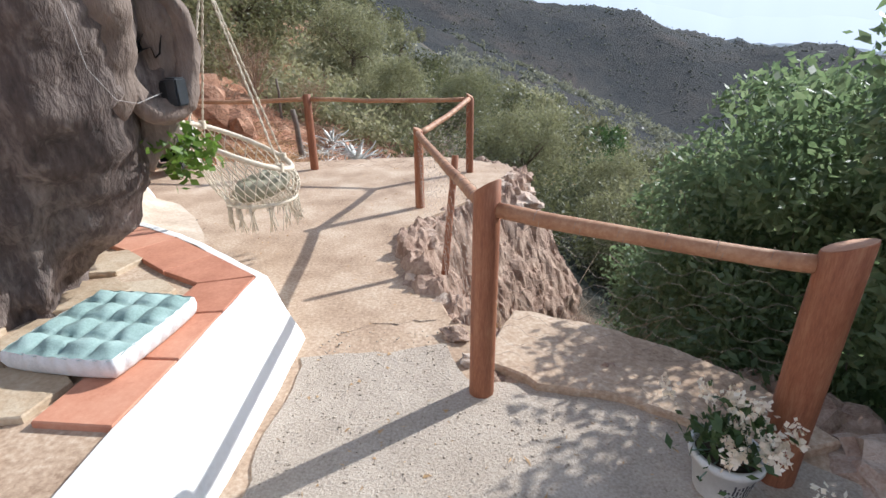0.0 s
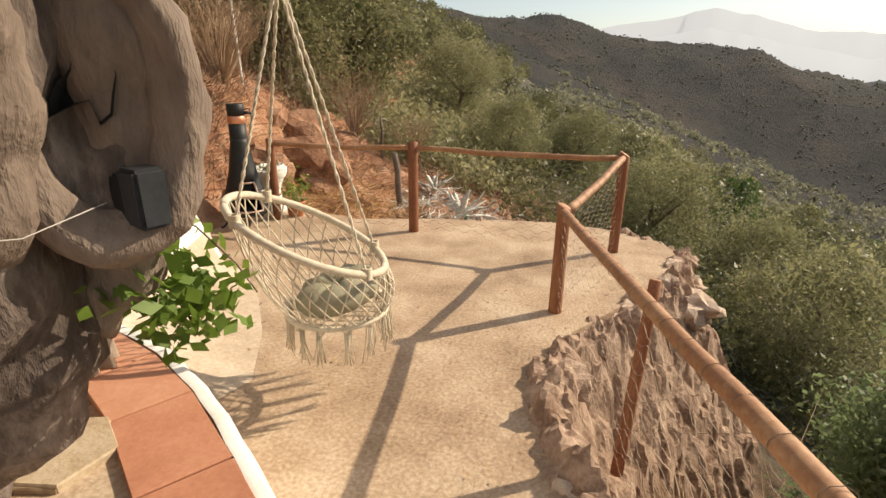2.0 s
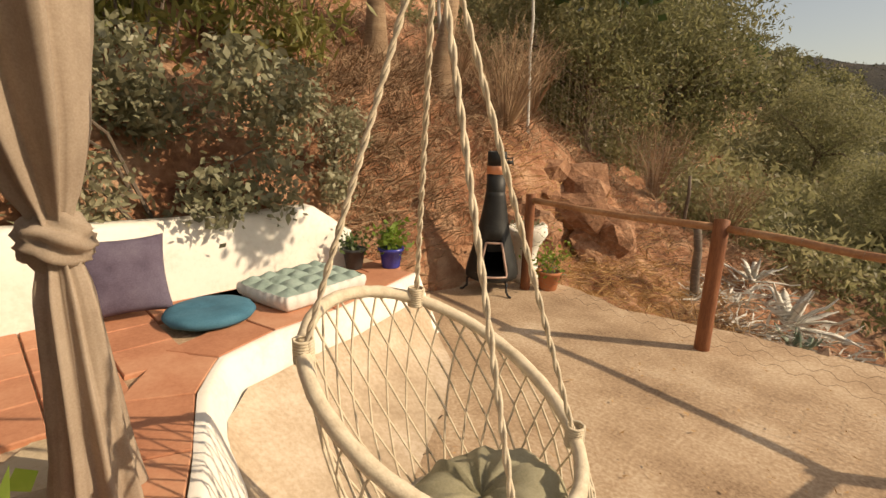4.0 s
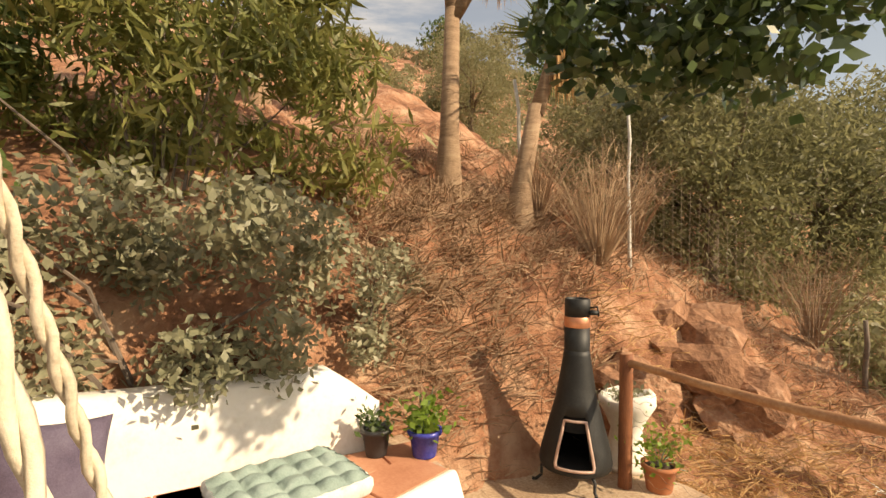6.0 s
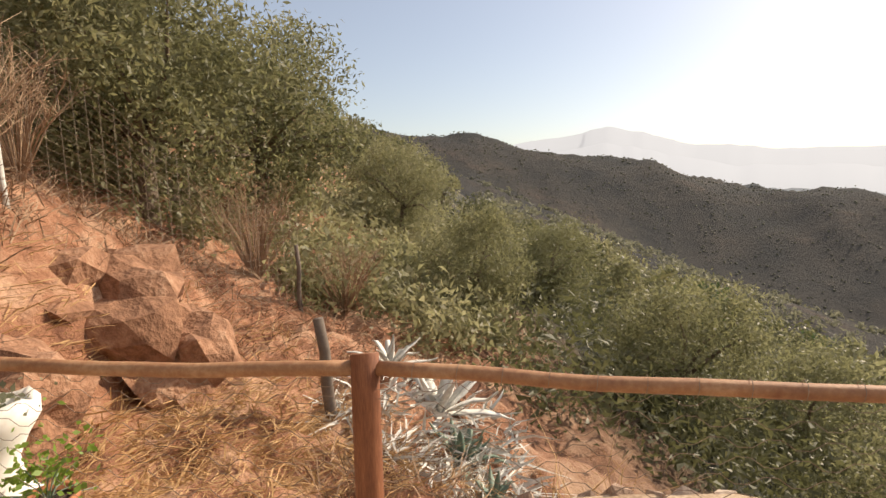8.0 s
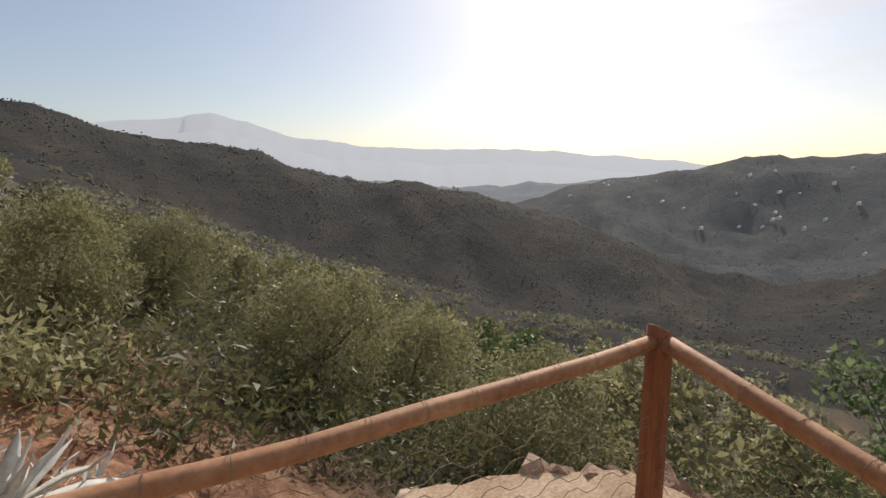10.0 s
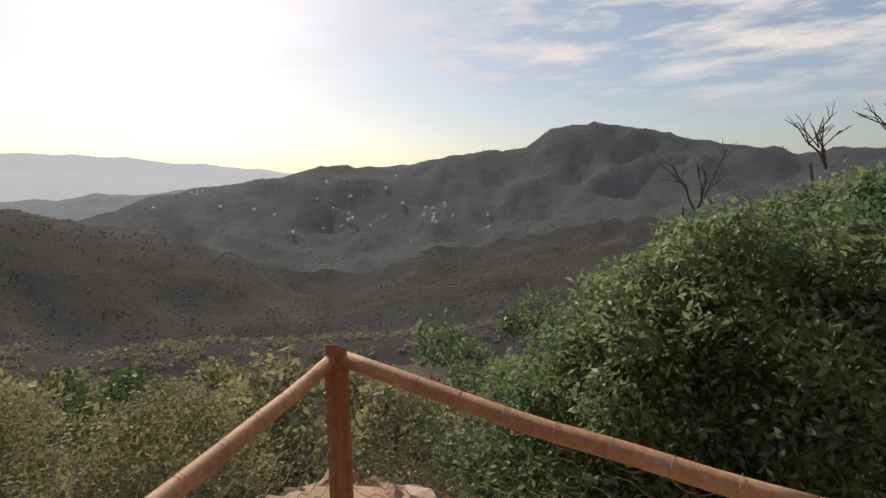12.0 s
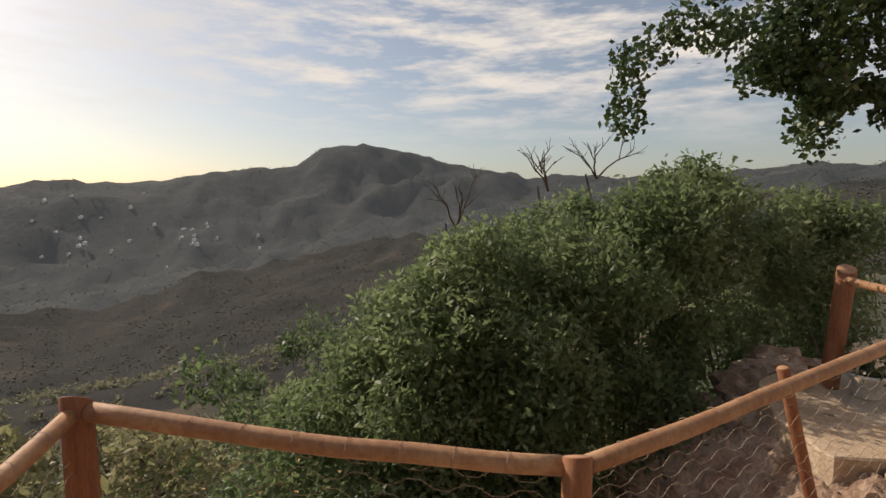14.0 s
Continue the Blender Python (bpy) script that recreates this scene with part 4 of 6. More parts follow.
# ---- chiminea ----
def chiminea():
    root = empty("chiminea", (-3.59, 5.9, 0.0), label="black iron chiminea with copper band on short legs", category="fireplace")
    face = math.atan2(-0.73, 0.68)
    bm = bmesh.new()
    prof = [(0.20, 0.13), (0.262, 0.16), (0.268, 0.20), (0.255, 0.28), (0.235, 0.36), (0.21, 0.45), (0.18, 0.56), (0.155, 0.65), (0.135, 0.76), (0.115, 0.88), (0.10, 0.98), (0.092, 1.03)]
    rings = lathe(bm, prof, 48)
    # the mouth is cut out of the wall of the cone
    lo, hi = 2, 6
    gone = []
    for i in range(lo, hi):
        for k in range(48):
            w = (2 * math.pi * (k + 0.5) / 48 - face + math.pi) % (2 * math.pi) - math.pi
            if abs(w) < 0.52 - 0.03 * (i - lo):
                f = [f for f in rings[i][k].link_faces if rings[i + 1][(k + 1) % 48] in f.verts]
                gone += f
    bmesh.ops.delete(bm, geom=list(set(gone)), context="FACES")
    bm.faces.new(rings[0][::-1]) if all(v.is_valid for v in rings[0]) else None
    geom = bm.faces[:]
    bmesh.ops.solidify(bm, geom=geom, thickness=0.008)
    obj("body", bm, IRON, root, True)
    bm = bmesh.new()
    lathe(bm, [(0.094, 1.02), (0.094, 1.19), (0.090, 1.19), (0.090, 1.27), (0.094, 1.27), (0.094, 1.40), (0.085, 1.405), (0.08, 1.40), (0.08, 1.03)], 32)
    obj("flue", bm, IRON, root, True)
    bm = bmesh.new()
    lathe(bm, [(0.0945, 1.19), (0.097, 1.193), (0.097, 1.267), (0.0945, 1.27)], 32)
    obj("band", bm, COPPER, root, True)
    # frame round the mouth, and a sooty hearth inside
    bm = bmesh.new()
    pts = []

    def on(w, z):
        r = float(np.interp(z, [p[1] for p in prof], [p[0] for p in prof])) + 0.006
        return Vector((r * math.cos(face + w), r * math.sin(face + w), z))
    for w in np.linspace(-0.50, 0.50, 9):
        pts.append(on(w, 0.21))
    for z in np.linspace(0.24, 0.50, 6):
        pts.append(on(0.54 - 0.4 * (z - 0.21), z))
    for w in np.linspace(0.40, -0.40, 9):
        pts.append(on(w, 0.535))
    for z in np.linspace(0.50, 0.24, 6):
        pts.append(on(-0.54 + 0.4 * (z - 0.21), z))
    tube(bm, pts + [pts[0]], 0.011, 6)
    obj("mouth_frame", bm, PINKTRIM, root, True)
    bm = bmesh.new()
    lathe(bm, [(0.001, 0.2), (0.23, 0.2), (0.225, 0.3), (0.19, 0.45), (0.15, 0.6), (0.001, 0.62)], 24)
    for f in [f for f in bm.faces if f.calc_center_median().dot(Vector((math.cos(face), math.sin(face), 0))) > 0.12 and f.calc_center_median().z < 0.52]:
        bm.faces.remove(f)
    obj("hearth", bm, SOOT_AND_SHADE, root, True)
    for k in range(3):
        w = face + 0.6 + 2 * math.pi * k / 3
        bm = bmesh.new()
        c, s = math.cos(w), math.sin(w)
        tube(bm, [(0.19 * c, 0.19 * s, 0.17), (0.25 * c, 0.25 * s, 0.12), (0.25 * c, 0.25 * s, 0.05), (0.29 * c, 0.29 * s, 0.012), (0.32 * c, 0.32 * s, 0.012)], 0.012, 8)
        obj("leg", bm, IRON, root, True)
    bm = bmesh.new()
    lathe(bm, [(0.001, 1.41), (0.04, 1.41), (0.04, 1.44), (0.001, 1.44)], 12, (0.10, 0.06, -0.12))
    tube(bm, [(0.085, 0.04, 1.34), (0.13, 0.07, 1.35), (0.14, 0.075, 1.28)], 0.008, 6)
    obj("damper_handle", bm, IRON, root, True)


chiminea()


# ---- pots ----
def pot(name, place, r, h, material, label, rim=0.012, category="plant pot", plant=None):
    root = empty(name, place, label=label, category=category)
    bm = bmesh.new()
    lathe(bm, [(0.001, 0), (r * 0.72, 0), (r * 0.76, 0.01), (r * 0.97, h * 0.84), (r + rim, h * 0.85), (r + rim, h), (r - 0.008, h), (r * 0.9, h * 0.8), (0.001, h * 0.8)], 32)
    obj("pot", bm, material, root, True)
    bm = bmesh.new()
    lathe(bm, [(0.001, h * 0.88), (r * 0.6, h * 0.87), (r * 0.92, h * 0.84)], 20)
    obj("soil", bm, SOIL, root, True)
    if plant:
        material2, size, count, spread, tall, seed, slim = plant
        rng = np.random.default_rng(seed)
        pts = rng.normal(size=(count, 3)) * np.array([spread, spread, tall * 0.35]) + np.array([0, 0, h + tall * 0.4])
        pts[:, 2] = np.maximum(pts[:, 2], h * 0.7)
        v, f = leaves(pts, size, rng, slim)
        arrays("foliage", v, f, material2, root)
        bm = bmesh.new()
        for k in range(14):
            q = pts[k * 3]
            tube(bm, [(0, 0, h * 0.8), (q[0] * 0.4, q[1] * 0.4, (h + q[2]) / 2), tuple(q)], 0.003, 4)
        obj("stem", bm, AGAVE, root)
    return root


pot("blue_pot", (-3.62, 4.62, 0.47), 0.1, 0.17, BLUEPOT, "glazed cobalt blue pot with a leafy plant", plant=(FRESH, 0.06, 220, 0.08, 0.2, 4, 0.6))
pot("dark_pot", (-3.78, 4.36, 0.47), 0.09, 0.17, DARKPOT, "dark plastic pot with a small plant", plant=(GREEN, 0.05, 120, 0.06, 0.14, 5, 0.5))
pot("clay_pot", (-3.22, 6.38, 0.0), 0.12, 0.2, CLAYPOT, "terracotta pot with a straggly jade plant", plant=(FRESH, 0.045, 260, 0.1, 0.28, 6, 0.6))


def flower_pot():
    root = pot("flower_pot", (1.46, 0.58, 0.014), 0.125, 0.2, WHITEPOT, "white enamel pot with cream flowers beside the fence", plant=(GREEN, 0.055, 260, 0.075, 0.2, 7, 0.5))
    rng = np.random.default_rng(17)
    heads = rng.normal(size=(34, 3)) * np.array([0.1, 0.1, 0.06]) + np.array([0.02, 0.0, 0.33])
    pts = np.concatenate([h + rng.normal(size=(22, 3)) * 0.017 for h in heads])
    v, f = leaves(pts, 0.026, rng, 0.8)
    arrays("flower", v, f, FLOWER, root, kind="stuff")
    # printed lettering, worn past reading, as short bars
    bm = bmesh.new()
    for row, (z, n) in enumerate(((0.055, 15), (0.085, 20), (0.112, 15))):
        for k in range(n):
            w = -1.9 + row * 0.1 + k * 0.13 - (n - 15) * 0.06
            r = 0.125 * (0.76 + 0.21 * (z - 0.01) / 0.158) + 0.0015
            hgt = 0.006 + 0.005 * ((k * 7 + row) % 3)
            vs = [bm.verts.new((r * math.cos(a) * (1 + (zz - z)), r * math.sin(a) * (1 + (zz - z)), zz)) for a, zz in ((w, z - hgt), (w + 0.07, z - hgt), (w + 0.07, z + hgt), (w, z + hgt))]
            bm.faces.new(vs)
    obj("print", bm, INK, root)


flower_pot()


def stone_urn():
    root = empty("stone_urn", (-3.62, 6.5, 0.0), label="weathered white cement planter on a stone block", category="planter")
    bm = bmesh.new()
    lathe(bm, [(0.001, 0.0), (0.2, 0.0), (0.21, 0.05), (0.15, 0.12), (0.12, 0.3), (0.17, 0.42), (0.22, 0.5), (0.23, 0.58), (0.2, 0.6), (0.16, 0.55), (0.001, 0.53)], 20)
    for v in bm.verts:
        v.co *= 1 + 0.10 * noise.noise(v.co * 7)
    obj("bowl", bm, PLASTER, root, True)
    v, f = leaves(np.random.default_rng(4).normal(size=(180, 3)) * np.array([0.1, 0.1, 0.04]) + np.array([0, 0, 0.58]), 0.05, np.random.default_rng(3), 0.6)
    arrays("foliage", v, f, PALELEAF, root)


stone_urn()


# ---- the old tree on the seat ----
def blend_tube(bm, knots, n, sides, rough, seed, mats=None):
    """A gnarled limb through knots of place and radius."""
    ks = np.linspace(0, len(knots) - 1, n)
    arr = np.array([(*k[0], k[1]) for k in knots], dtype=float)
    idx = np.arange(len(knots))
    sm = np.stack([np.interp(ks, idx, arr[:, c]) for c in range(4)], axis=1)
    for _ in range(3):
        sm[1:-1] = (sm[:-2] + 2 * sm[1:-1] + sm[2:]) / 4
    tube(bm, [tuple(p[:3]) for p in sm], [float(p[3]) for p in sm], sides, rough=rough, seed=seed)


def old_tree():
    root = empty("old_tree", (-1.75, 1.45, 0.45), label="huge gnarled old carob tree with hollow grey trunk", category="tree")
    o = Vector((-1.75, 1.45, 0.45))

    def rel(p):
        return tuple(Vector(p) - o)
    bm = bmesh.new()
    blend_tube(bm, [(rel((-2.11, 1.38, 0.2)), 0.66), (rel((-2.06, 1.38, 0.6)), 0.50), (rel((-1.85, 1.42, 1.0)), 0.48), (rel((-1.59, 1.47, 1.45)), 0.52), (rel((-1.47, 1.50, 1.9)), 0.50), (rel((-1.45, 1.6, 2.5)), 0.38), (rel((-1.35, 1.9, 3.2)), 0.24), (rel((-1.20, 2.6, 3.9)), 0.14)], 60, 56, 0.24, 1.0)
    # fluted roots and deep folds
    for v in bm.verts:
        w = math.atan2(v.co.y, v.co.x)
        d = Vector((v.co.x, v.co.y, 0))
        v.co += d.normalized() * (0.035 * math.sin(5 * w + v.co.z * 2.2) + 0.02 * math.sin(11 * w - v.co.z * 3)) * (1 if v.co.z < 2 else 0.4)
        v.co += d.normalized() * 0.03 * noise.noise(v.co * 9) + d.normalized() * 0.015 * noise.noise(v.co * 22)
    obj("trunk", bm, BARK, root, True)
    bm = bmesh.new()
    blend_tube(bm, [(rel((-2.21, 0.75, 0.2)), 0.5), (rel((-2.16, 0.65, 0.9)), 0.36), (rel((-2.01, 0.55, 1.6)), 0.34), (rel((-1.96, 0.4, 2.4)), 0.28), (rel((-1.6, -0.3, 3.4)), 0.16)], 46, 40, 0.3, 5.0)
    for v in bm.verts:
        v.co += Vector((v.co.x + 0.2, v.co.y + 0.8, 0)).normalized() * (0.03 * noise.noise(v.co * 9) + 0.014 * noise.noise(v.co * 24))
    obj("second_trunk", bm, BARK, root, True)
    # smooth healed lips of the hollow on the far side
    bm = bmesh.new()
    blend_tube(bm, [(rel((-1.23, 1.66, 1.08)), 0.05), (rel((-1.13, 1.70, 1.3)), 0.11), (rel((-1.06, 1.70, 1.6)), 0.13), (rel((-1.07, 1.66, 1.95)), 0.15), (rel((-1.13, 1.62, 2.5)), 0.14)], 40, 28, 0.34, 9.0)
    blend_tube(bm, [(rel((-1.26, 1.40, 1.2)), 0.05), (rel((-1.14, 1.40, 1.5)), 0.10), (rel((-1.09, 1.36, 1.8)), 0.12), (rel((-1.11, 1.36, 2.4)), 0.12)], 36, 28, 0.34, 3.0)
    blend_tube(bm, [(rel((-1.96, 1.85, 0.4)), 0.12), (rel((-1.89, 1.87, 0.8)), 0.13), (rel((-1.71, 1.88, 1.1)), 0.15), (rel((-1.51, 1.88, 1.5)), 0.17), (rel((-1.36, 1.86, 2.2)), 0.16)], 30, 20, 0.25, 7.0)
    for v in bm.verts:
        v.co += 0.022 * noise.noise_vector(v.co * 7) + 0.01 * noise.noise_vector(v.co * 18)
    obj("burl", bm, BARE, root, True)
    # healed ring of bark round a hollow
    centre, across, face = Vector((-0.985, 1.545, 1.66)), Vector((0.70, 0.71, 0.0)), Vector((0.71, -0.70, 0.0))
    bm = bmesh.new()
    rings = []
    for k in range(48):
        w = 2 * math.pi * k / 48
        c = centre + across * 0.155 * math.cos(w) + Vector((0, 0, 0.27 * math.sin(w))) - face * 0.03
        spoke = (across * math.cos(w) + Vector((0, 0, math.sin(w)))).normalized()
        ring = []
        for j in range(14):
            a = 2 * math.pi * j / 14
            q = spoke * math.cos(a) + face * math.sin(a)
            g = 0.062 + 0.022 * noise.noise(c * 5 + q) + 0.010 * noise.noise((c + q * 0.05) * 24)
            ring.append(bm.verts.new(c + q * g * (1.15 if math.cos(a) > 0 else 0.8) - o))
        rings.append(ring)
    for k in range(48):
        for j in range(14):
            bm.faces.new((rings[k][j], rings[k][(j + 1) % 14], rings[(k + 1) % 48][(j + 1) % 14], rings[(k + 1) % 48][j]))
    bmesh.ops.recalc_face_normals(bm, faces=bm.faces)
    obj("hollow_lip", bm, BARE, root, True)
    bm = bmesh.new()
    rows = []
    for i in range(10):
        u = i / 9
        rows.append([bm.verts.new(centre + (across * 0.15 * math.cos(w) + Vector((0, 0, 0.26 * math.sin(w)))) * u - face * (0.02 + 0.05 * (1 - u) + 0.03 * noise.noise(Vector((math.cos(w) * u * 3, math.sin(w) * u * 3, 4)))) - o) for w in [2 * math.pi * k / 32 for k in range(32)]])
    for i in range(9):
        for k in range(32):
            if i == 0:
                continue
            bm.faces.new((rows[i][k], rows[i][(k + 1) % 32], rows[i + 1][(k + 1) % 32], rows[i + 1][k]))
    bm.faces.new(rows[1])
    obj("hollow_wood", bm, BARK, root, True)
    # hole coloured near-black in place of the shade its depth would give
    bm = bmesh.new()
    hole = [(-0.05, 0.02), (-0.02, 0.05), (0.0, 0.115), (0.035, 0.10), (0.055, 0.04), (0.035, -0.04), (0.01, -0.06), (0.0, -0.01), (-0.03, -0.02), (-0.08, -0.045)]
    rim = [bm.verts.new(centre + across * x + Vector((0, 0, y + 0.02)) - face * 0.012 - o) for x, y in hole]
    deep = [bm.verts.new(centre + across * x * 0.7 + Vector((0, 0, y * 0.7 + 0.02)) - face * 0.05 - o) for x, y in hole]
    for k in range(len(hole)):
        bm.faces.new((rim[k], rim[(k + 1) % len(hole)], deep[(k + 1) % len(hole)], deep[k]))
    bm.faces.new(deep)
    obj("shaded_hole", bm, SOOT_AND_SHADE, root)
    bm = bmesh.new()
    blend_tube(bm, [(rel((-1.30, 1.9, 2.9)), 0.2), (rel((-0.80, 2.6, 3.5)), 0.15), (rel((0.2, 3.2, 3.8)), 0.10), (rel((1.2, 3.6, 3.7)), 0.05)], 24, 12, 0.25, 2.0)
    blend_tube(bm, [(rel((-1.20, 2.2, 3.2)), 0.16), (rel((-1.30, 3.0, 3.95)), 0.12), (rel((-1.50, 4.4, 4.1)), 0.07), (rel((-1.70, 5.6, 4.2)), 0.03)], 24, 12, 0.25, 3.0)
    blend_tube(bm, [(rel((-1.6, -0.2, 3.3)), 0.15), (rel((-0.6, -0.5, 3.9)), 0.12), (rel((1.0, -0.3, 3.9)), 0.08), (rel((2.4, 0.4, 3.7)), 0.04)], 24, 12, 0.25, 4.0)
    blend_tube(bm, [(rel((-1.70, 0.2, 3.0)), 0.15), (rel((-2.6, -0.6, 3.9)), 0.1), (rel((-3.4, -1.6, 4.3)), 0.05)], 16, 12, 0.25, 6.0)
    obj("limb", bm, BARK, root, True)
    rng = np.random.default_rng(31)
    clumps = []
    for c, r, k in (((1.5, 1.0, 4.0), 1.1, 9), ((2.1, -0.1, 3.7), 0.9, 9), ((0.6, -0.6, 4.3), 1.2, 8), ((-1.9, 5.6, 4.55), 0.8, 8), ((-2.6, 5.0, 4.6), 0.7, 6), ((-1.2, 0.6, 4.8), 1.3, 7), ((-2.9, -1.2, 4.6), 1.2, 6), ((2.5, 0.2, 3.6), 0.9, 16), ((2.2, -0.6, 3.5), 0.9, 12), ((2.35, -0.05, 3.05), 0.7, 16), ((2.15, -0.35, 2.65), 0.5, 9)):
        for _ in range(k):
            d = rng.normal(size=3) * np.array([1, 1, 0.45]) * r * 0.55
            clumps.append((np.array(c) + d - np.array(o), r * 0.28))
    for c in ((3.1, 1.75, 3.05), (3.15, 1.72, 2.75), (3.2, 1.7, 2.5), (3.0, 1.5, 3.2), (2.7, 1.0, 3.3), (2.6, 0.7, 2.9), (2.5, 0.5, 3.2), (2.4, 0.3, 2.9), (2.9, 1.3, 3.4), (-2.0, 5.1, 2.9), (-1.8, 5.3, 2.85), (-2.3, 4.9, 2.95), (-2.5, 4.75, 2.8), (-2.15, 5.2, 2.65), (-2.7, 4.9, 3.0), (-2.25, 4.95, 2.6), (-2.05, 5.05, 2.6), (-2.45, 4.75, 2.7), (-1.85, 5.15, 2.55), (-2.1, 4.9, 2.75), (-1.7, 5.3, 2.75), (2.0, 0.5, 2.75), (2.15, 0.35, 2.5), (2.3, 0.2, 2.25), (2.2, 0.1, 2.7), (2.35, 0.6, 2.95), (2.5, 0.05, 2.45)):
        clumps.append((np.array(c) - np.array(o), 0.22))
    pts = crown_points(rng, clumps, 170, 0.2)
    v, f = leaves(pts, 0.075, rng, 0.7, droop=0.3)
    arrays("foliage", v, f, CAROB, root)
    # leafy sprouts on the trunk
    rng = np.random.default_rng(8)
    pts = crown_points(rng, [((-1.05 - o.x, 1.70 - o.y, 1.20 - o.z), 0.13), ((-0.97 - o.x, 1.76 - o.y, 1.16 - o.z), 0.12), ((-1.08 - o.x, 1.8 - o.y, 1.06 - o.z), 0.12)], 85, 0.2)
    v, f = leaves(pts, 0.06, rng, 0.62)
    arrays("sprout", v, f, FRESH, root, kind="stuff")
    bm = bmesh.new()
    pts = [(-1.35, 1.95, 1.35), (-1.2, 2.05, 1.25), (-1.12, 2.12, 1.1), (-1.08, 2.16, 0.98)]
    tube(bm, [rel(p) for p in pts], 0.003, 5)
    obj("twig", bm, DEADWOOD, root)
    lp = []
    for a, b in zip(pts, pts[1:]):
        for s in (0.1, 0.45, 0.8):
            c = Vector(a).lerp(Vector(b), s)
            lp += [tuple(c + Vector((0.03, 0.0, 0.012)) - o), tuple(c + Vector((-0.03, 0.02, -0.01)) - o)]
    v, f = leaves(np.array(lp), 0.06, np.random.default_rng(2), 0.62)
    arrays("sprout", v, f, FRESH, root, kind="stuff")
    # lamp and its cable
    lamp = empty("tree_lamp", (-0.93, 1.58, 1.47), label="grey box lamp fixed to the tree trunk", category="lamp")
    bm = bmesh.new()
    bmesh.ops.create_cube(bm, size=1.0)
    for v in bm.verts:
        v.co = Vector((v.co.x * 0.075, v.co.y * 0.07, v.co.z * 0.13))
    bmesh.ops.bevel(bm, geom=bm.edges[:], offset=0.008, segments=2, affect="EDGES")
    obj("housing", bm, LAMPGREY, lamp)
    bm = bmesh.new()
    bmesh.ops.create_cube(bm, size=1.0)
    for v in bm.verts:
        v.co = Vector((v.co.x * 0.06 - 0.05, v.co.y * 0.05 - 0.01, v.co.z * 0.1))
    bmesh.ops.bevel(bm, geom=bm.edges[:], offset=0.006, segments=2, affect="EDGES")
    obj("bracket", bm, IRON, lamp)
    lamp.rotation_euler = (0, 0, radians(-20))
    bm = bmesh.new()
    tube(bm, [(-0.97, 1.52, 1.47), (-1.0, 1.36, 1.44), (-1.0, 1.22, 1.47), (-1.02, 1.12, 1.6), (-1.05, 1.1, 1.95), (-1.1, 1.1, 2.4)], 0.0013, 6)
    obj("lamp_cable", bm, CABLE, None, True, label="thin pale cable looping over the tree bark", category="cable")


old_tree()


def curtain():
    """A gathered muslin curtain, tied in a knot halfway down."""
    root = empty("curtain", (-2.1, 2.27, 0.47), label="cream muslin curtain gathered in a knot beside the tree", category="curtain")
    profile = [(0.0, 0.15), (0.2, 0.12), (0.45, 0.10), (0.7, 0.085), (0.78, 0.06), (0.90, 0.055), (0.98, 0.10), (1.15, 0.17), (1.4, 0.23), (1.8, 0.28), (2.3, 0.31), (2.9, 0.32)]
    bm = bmesh.new()
    rings = []
    for z in np.linspace(0.003, 2.9, 70):
        r = float(np.interp(z, [p[0] for p in profile], [p[1] for p in profile]))
        sway = Vector((-0.04 * z + 0.03 * math.sin(z * 3), -0.05 * max(0, z - 0.9), 0))
        ring = []
        for k in range(72):
            w = 2 * math.pi * k / 72
            fold = 1 + 0.17 * math.sin(9 * w + 0.8 * math.sin(z * 2.2)) + 0.08 * math.sin(17 * w - z * 1.5) + 0.12 * noise.noise(Vector((math.cos(w) * 2, math.sin(w) * 2, z * 2)))
            ring.append(bm.verts.new((sway.x + r * fold * math.cos(w), sway.y + 0.75 * r * fold * math.sin(w), z)))
        rings.append(ring)
    for a, b in zip(rings, rings[1:]):
        for k in range(72):
            bm.faces.new((a[k], a[(k + 1) % 72], b[(k + 1) % 72], b[k]))
    obj("drape", bm, MUSLIN, root, True)
    bm = bmesh.new()
    bmesh.ops.create_uvsphere(bm, u_segments=28, v_segments=18, radius=0.1)
    for v in bm.verts:
        d = v.co.normalized()
        g = 1 + 0.16 * math.sin(7 * math.atan2(d.z, d.x) + 5 * d.y) + 0.2 * noise.noise(d * 2.2)
        v.co = Vector((v.co.x * g * 1.05, v.co.y * g * 0.9, v.co.z * g * 0.8 + 0.84))
        v.co.x -= 0.02
    obj("knot", bm, MUSLIN, root, True)


curtain()


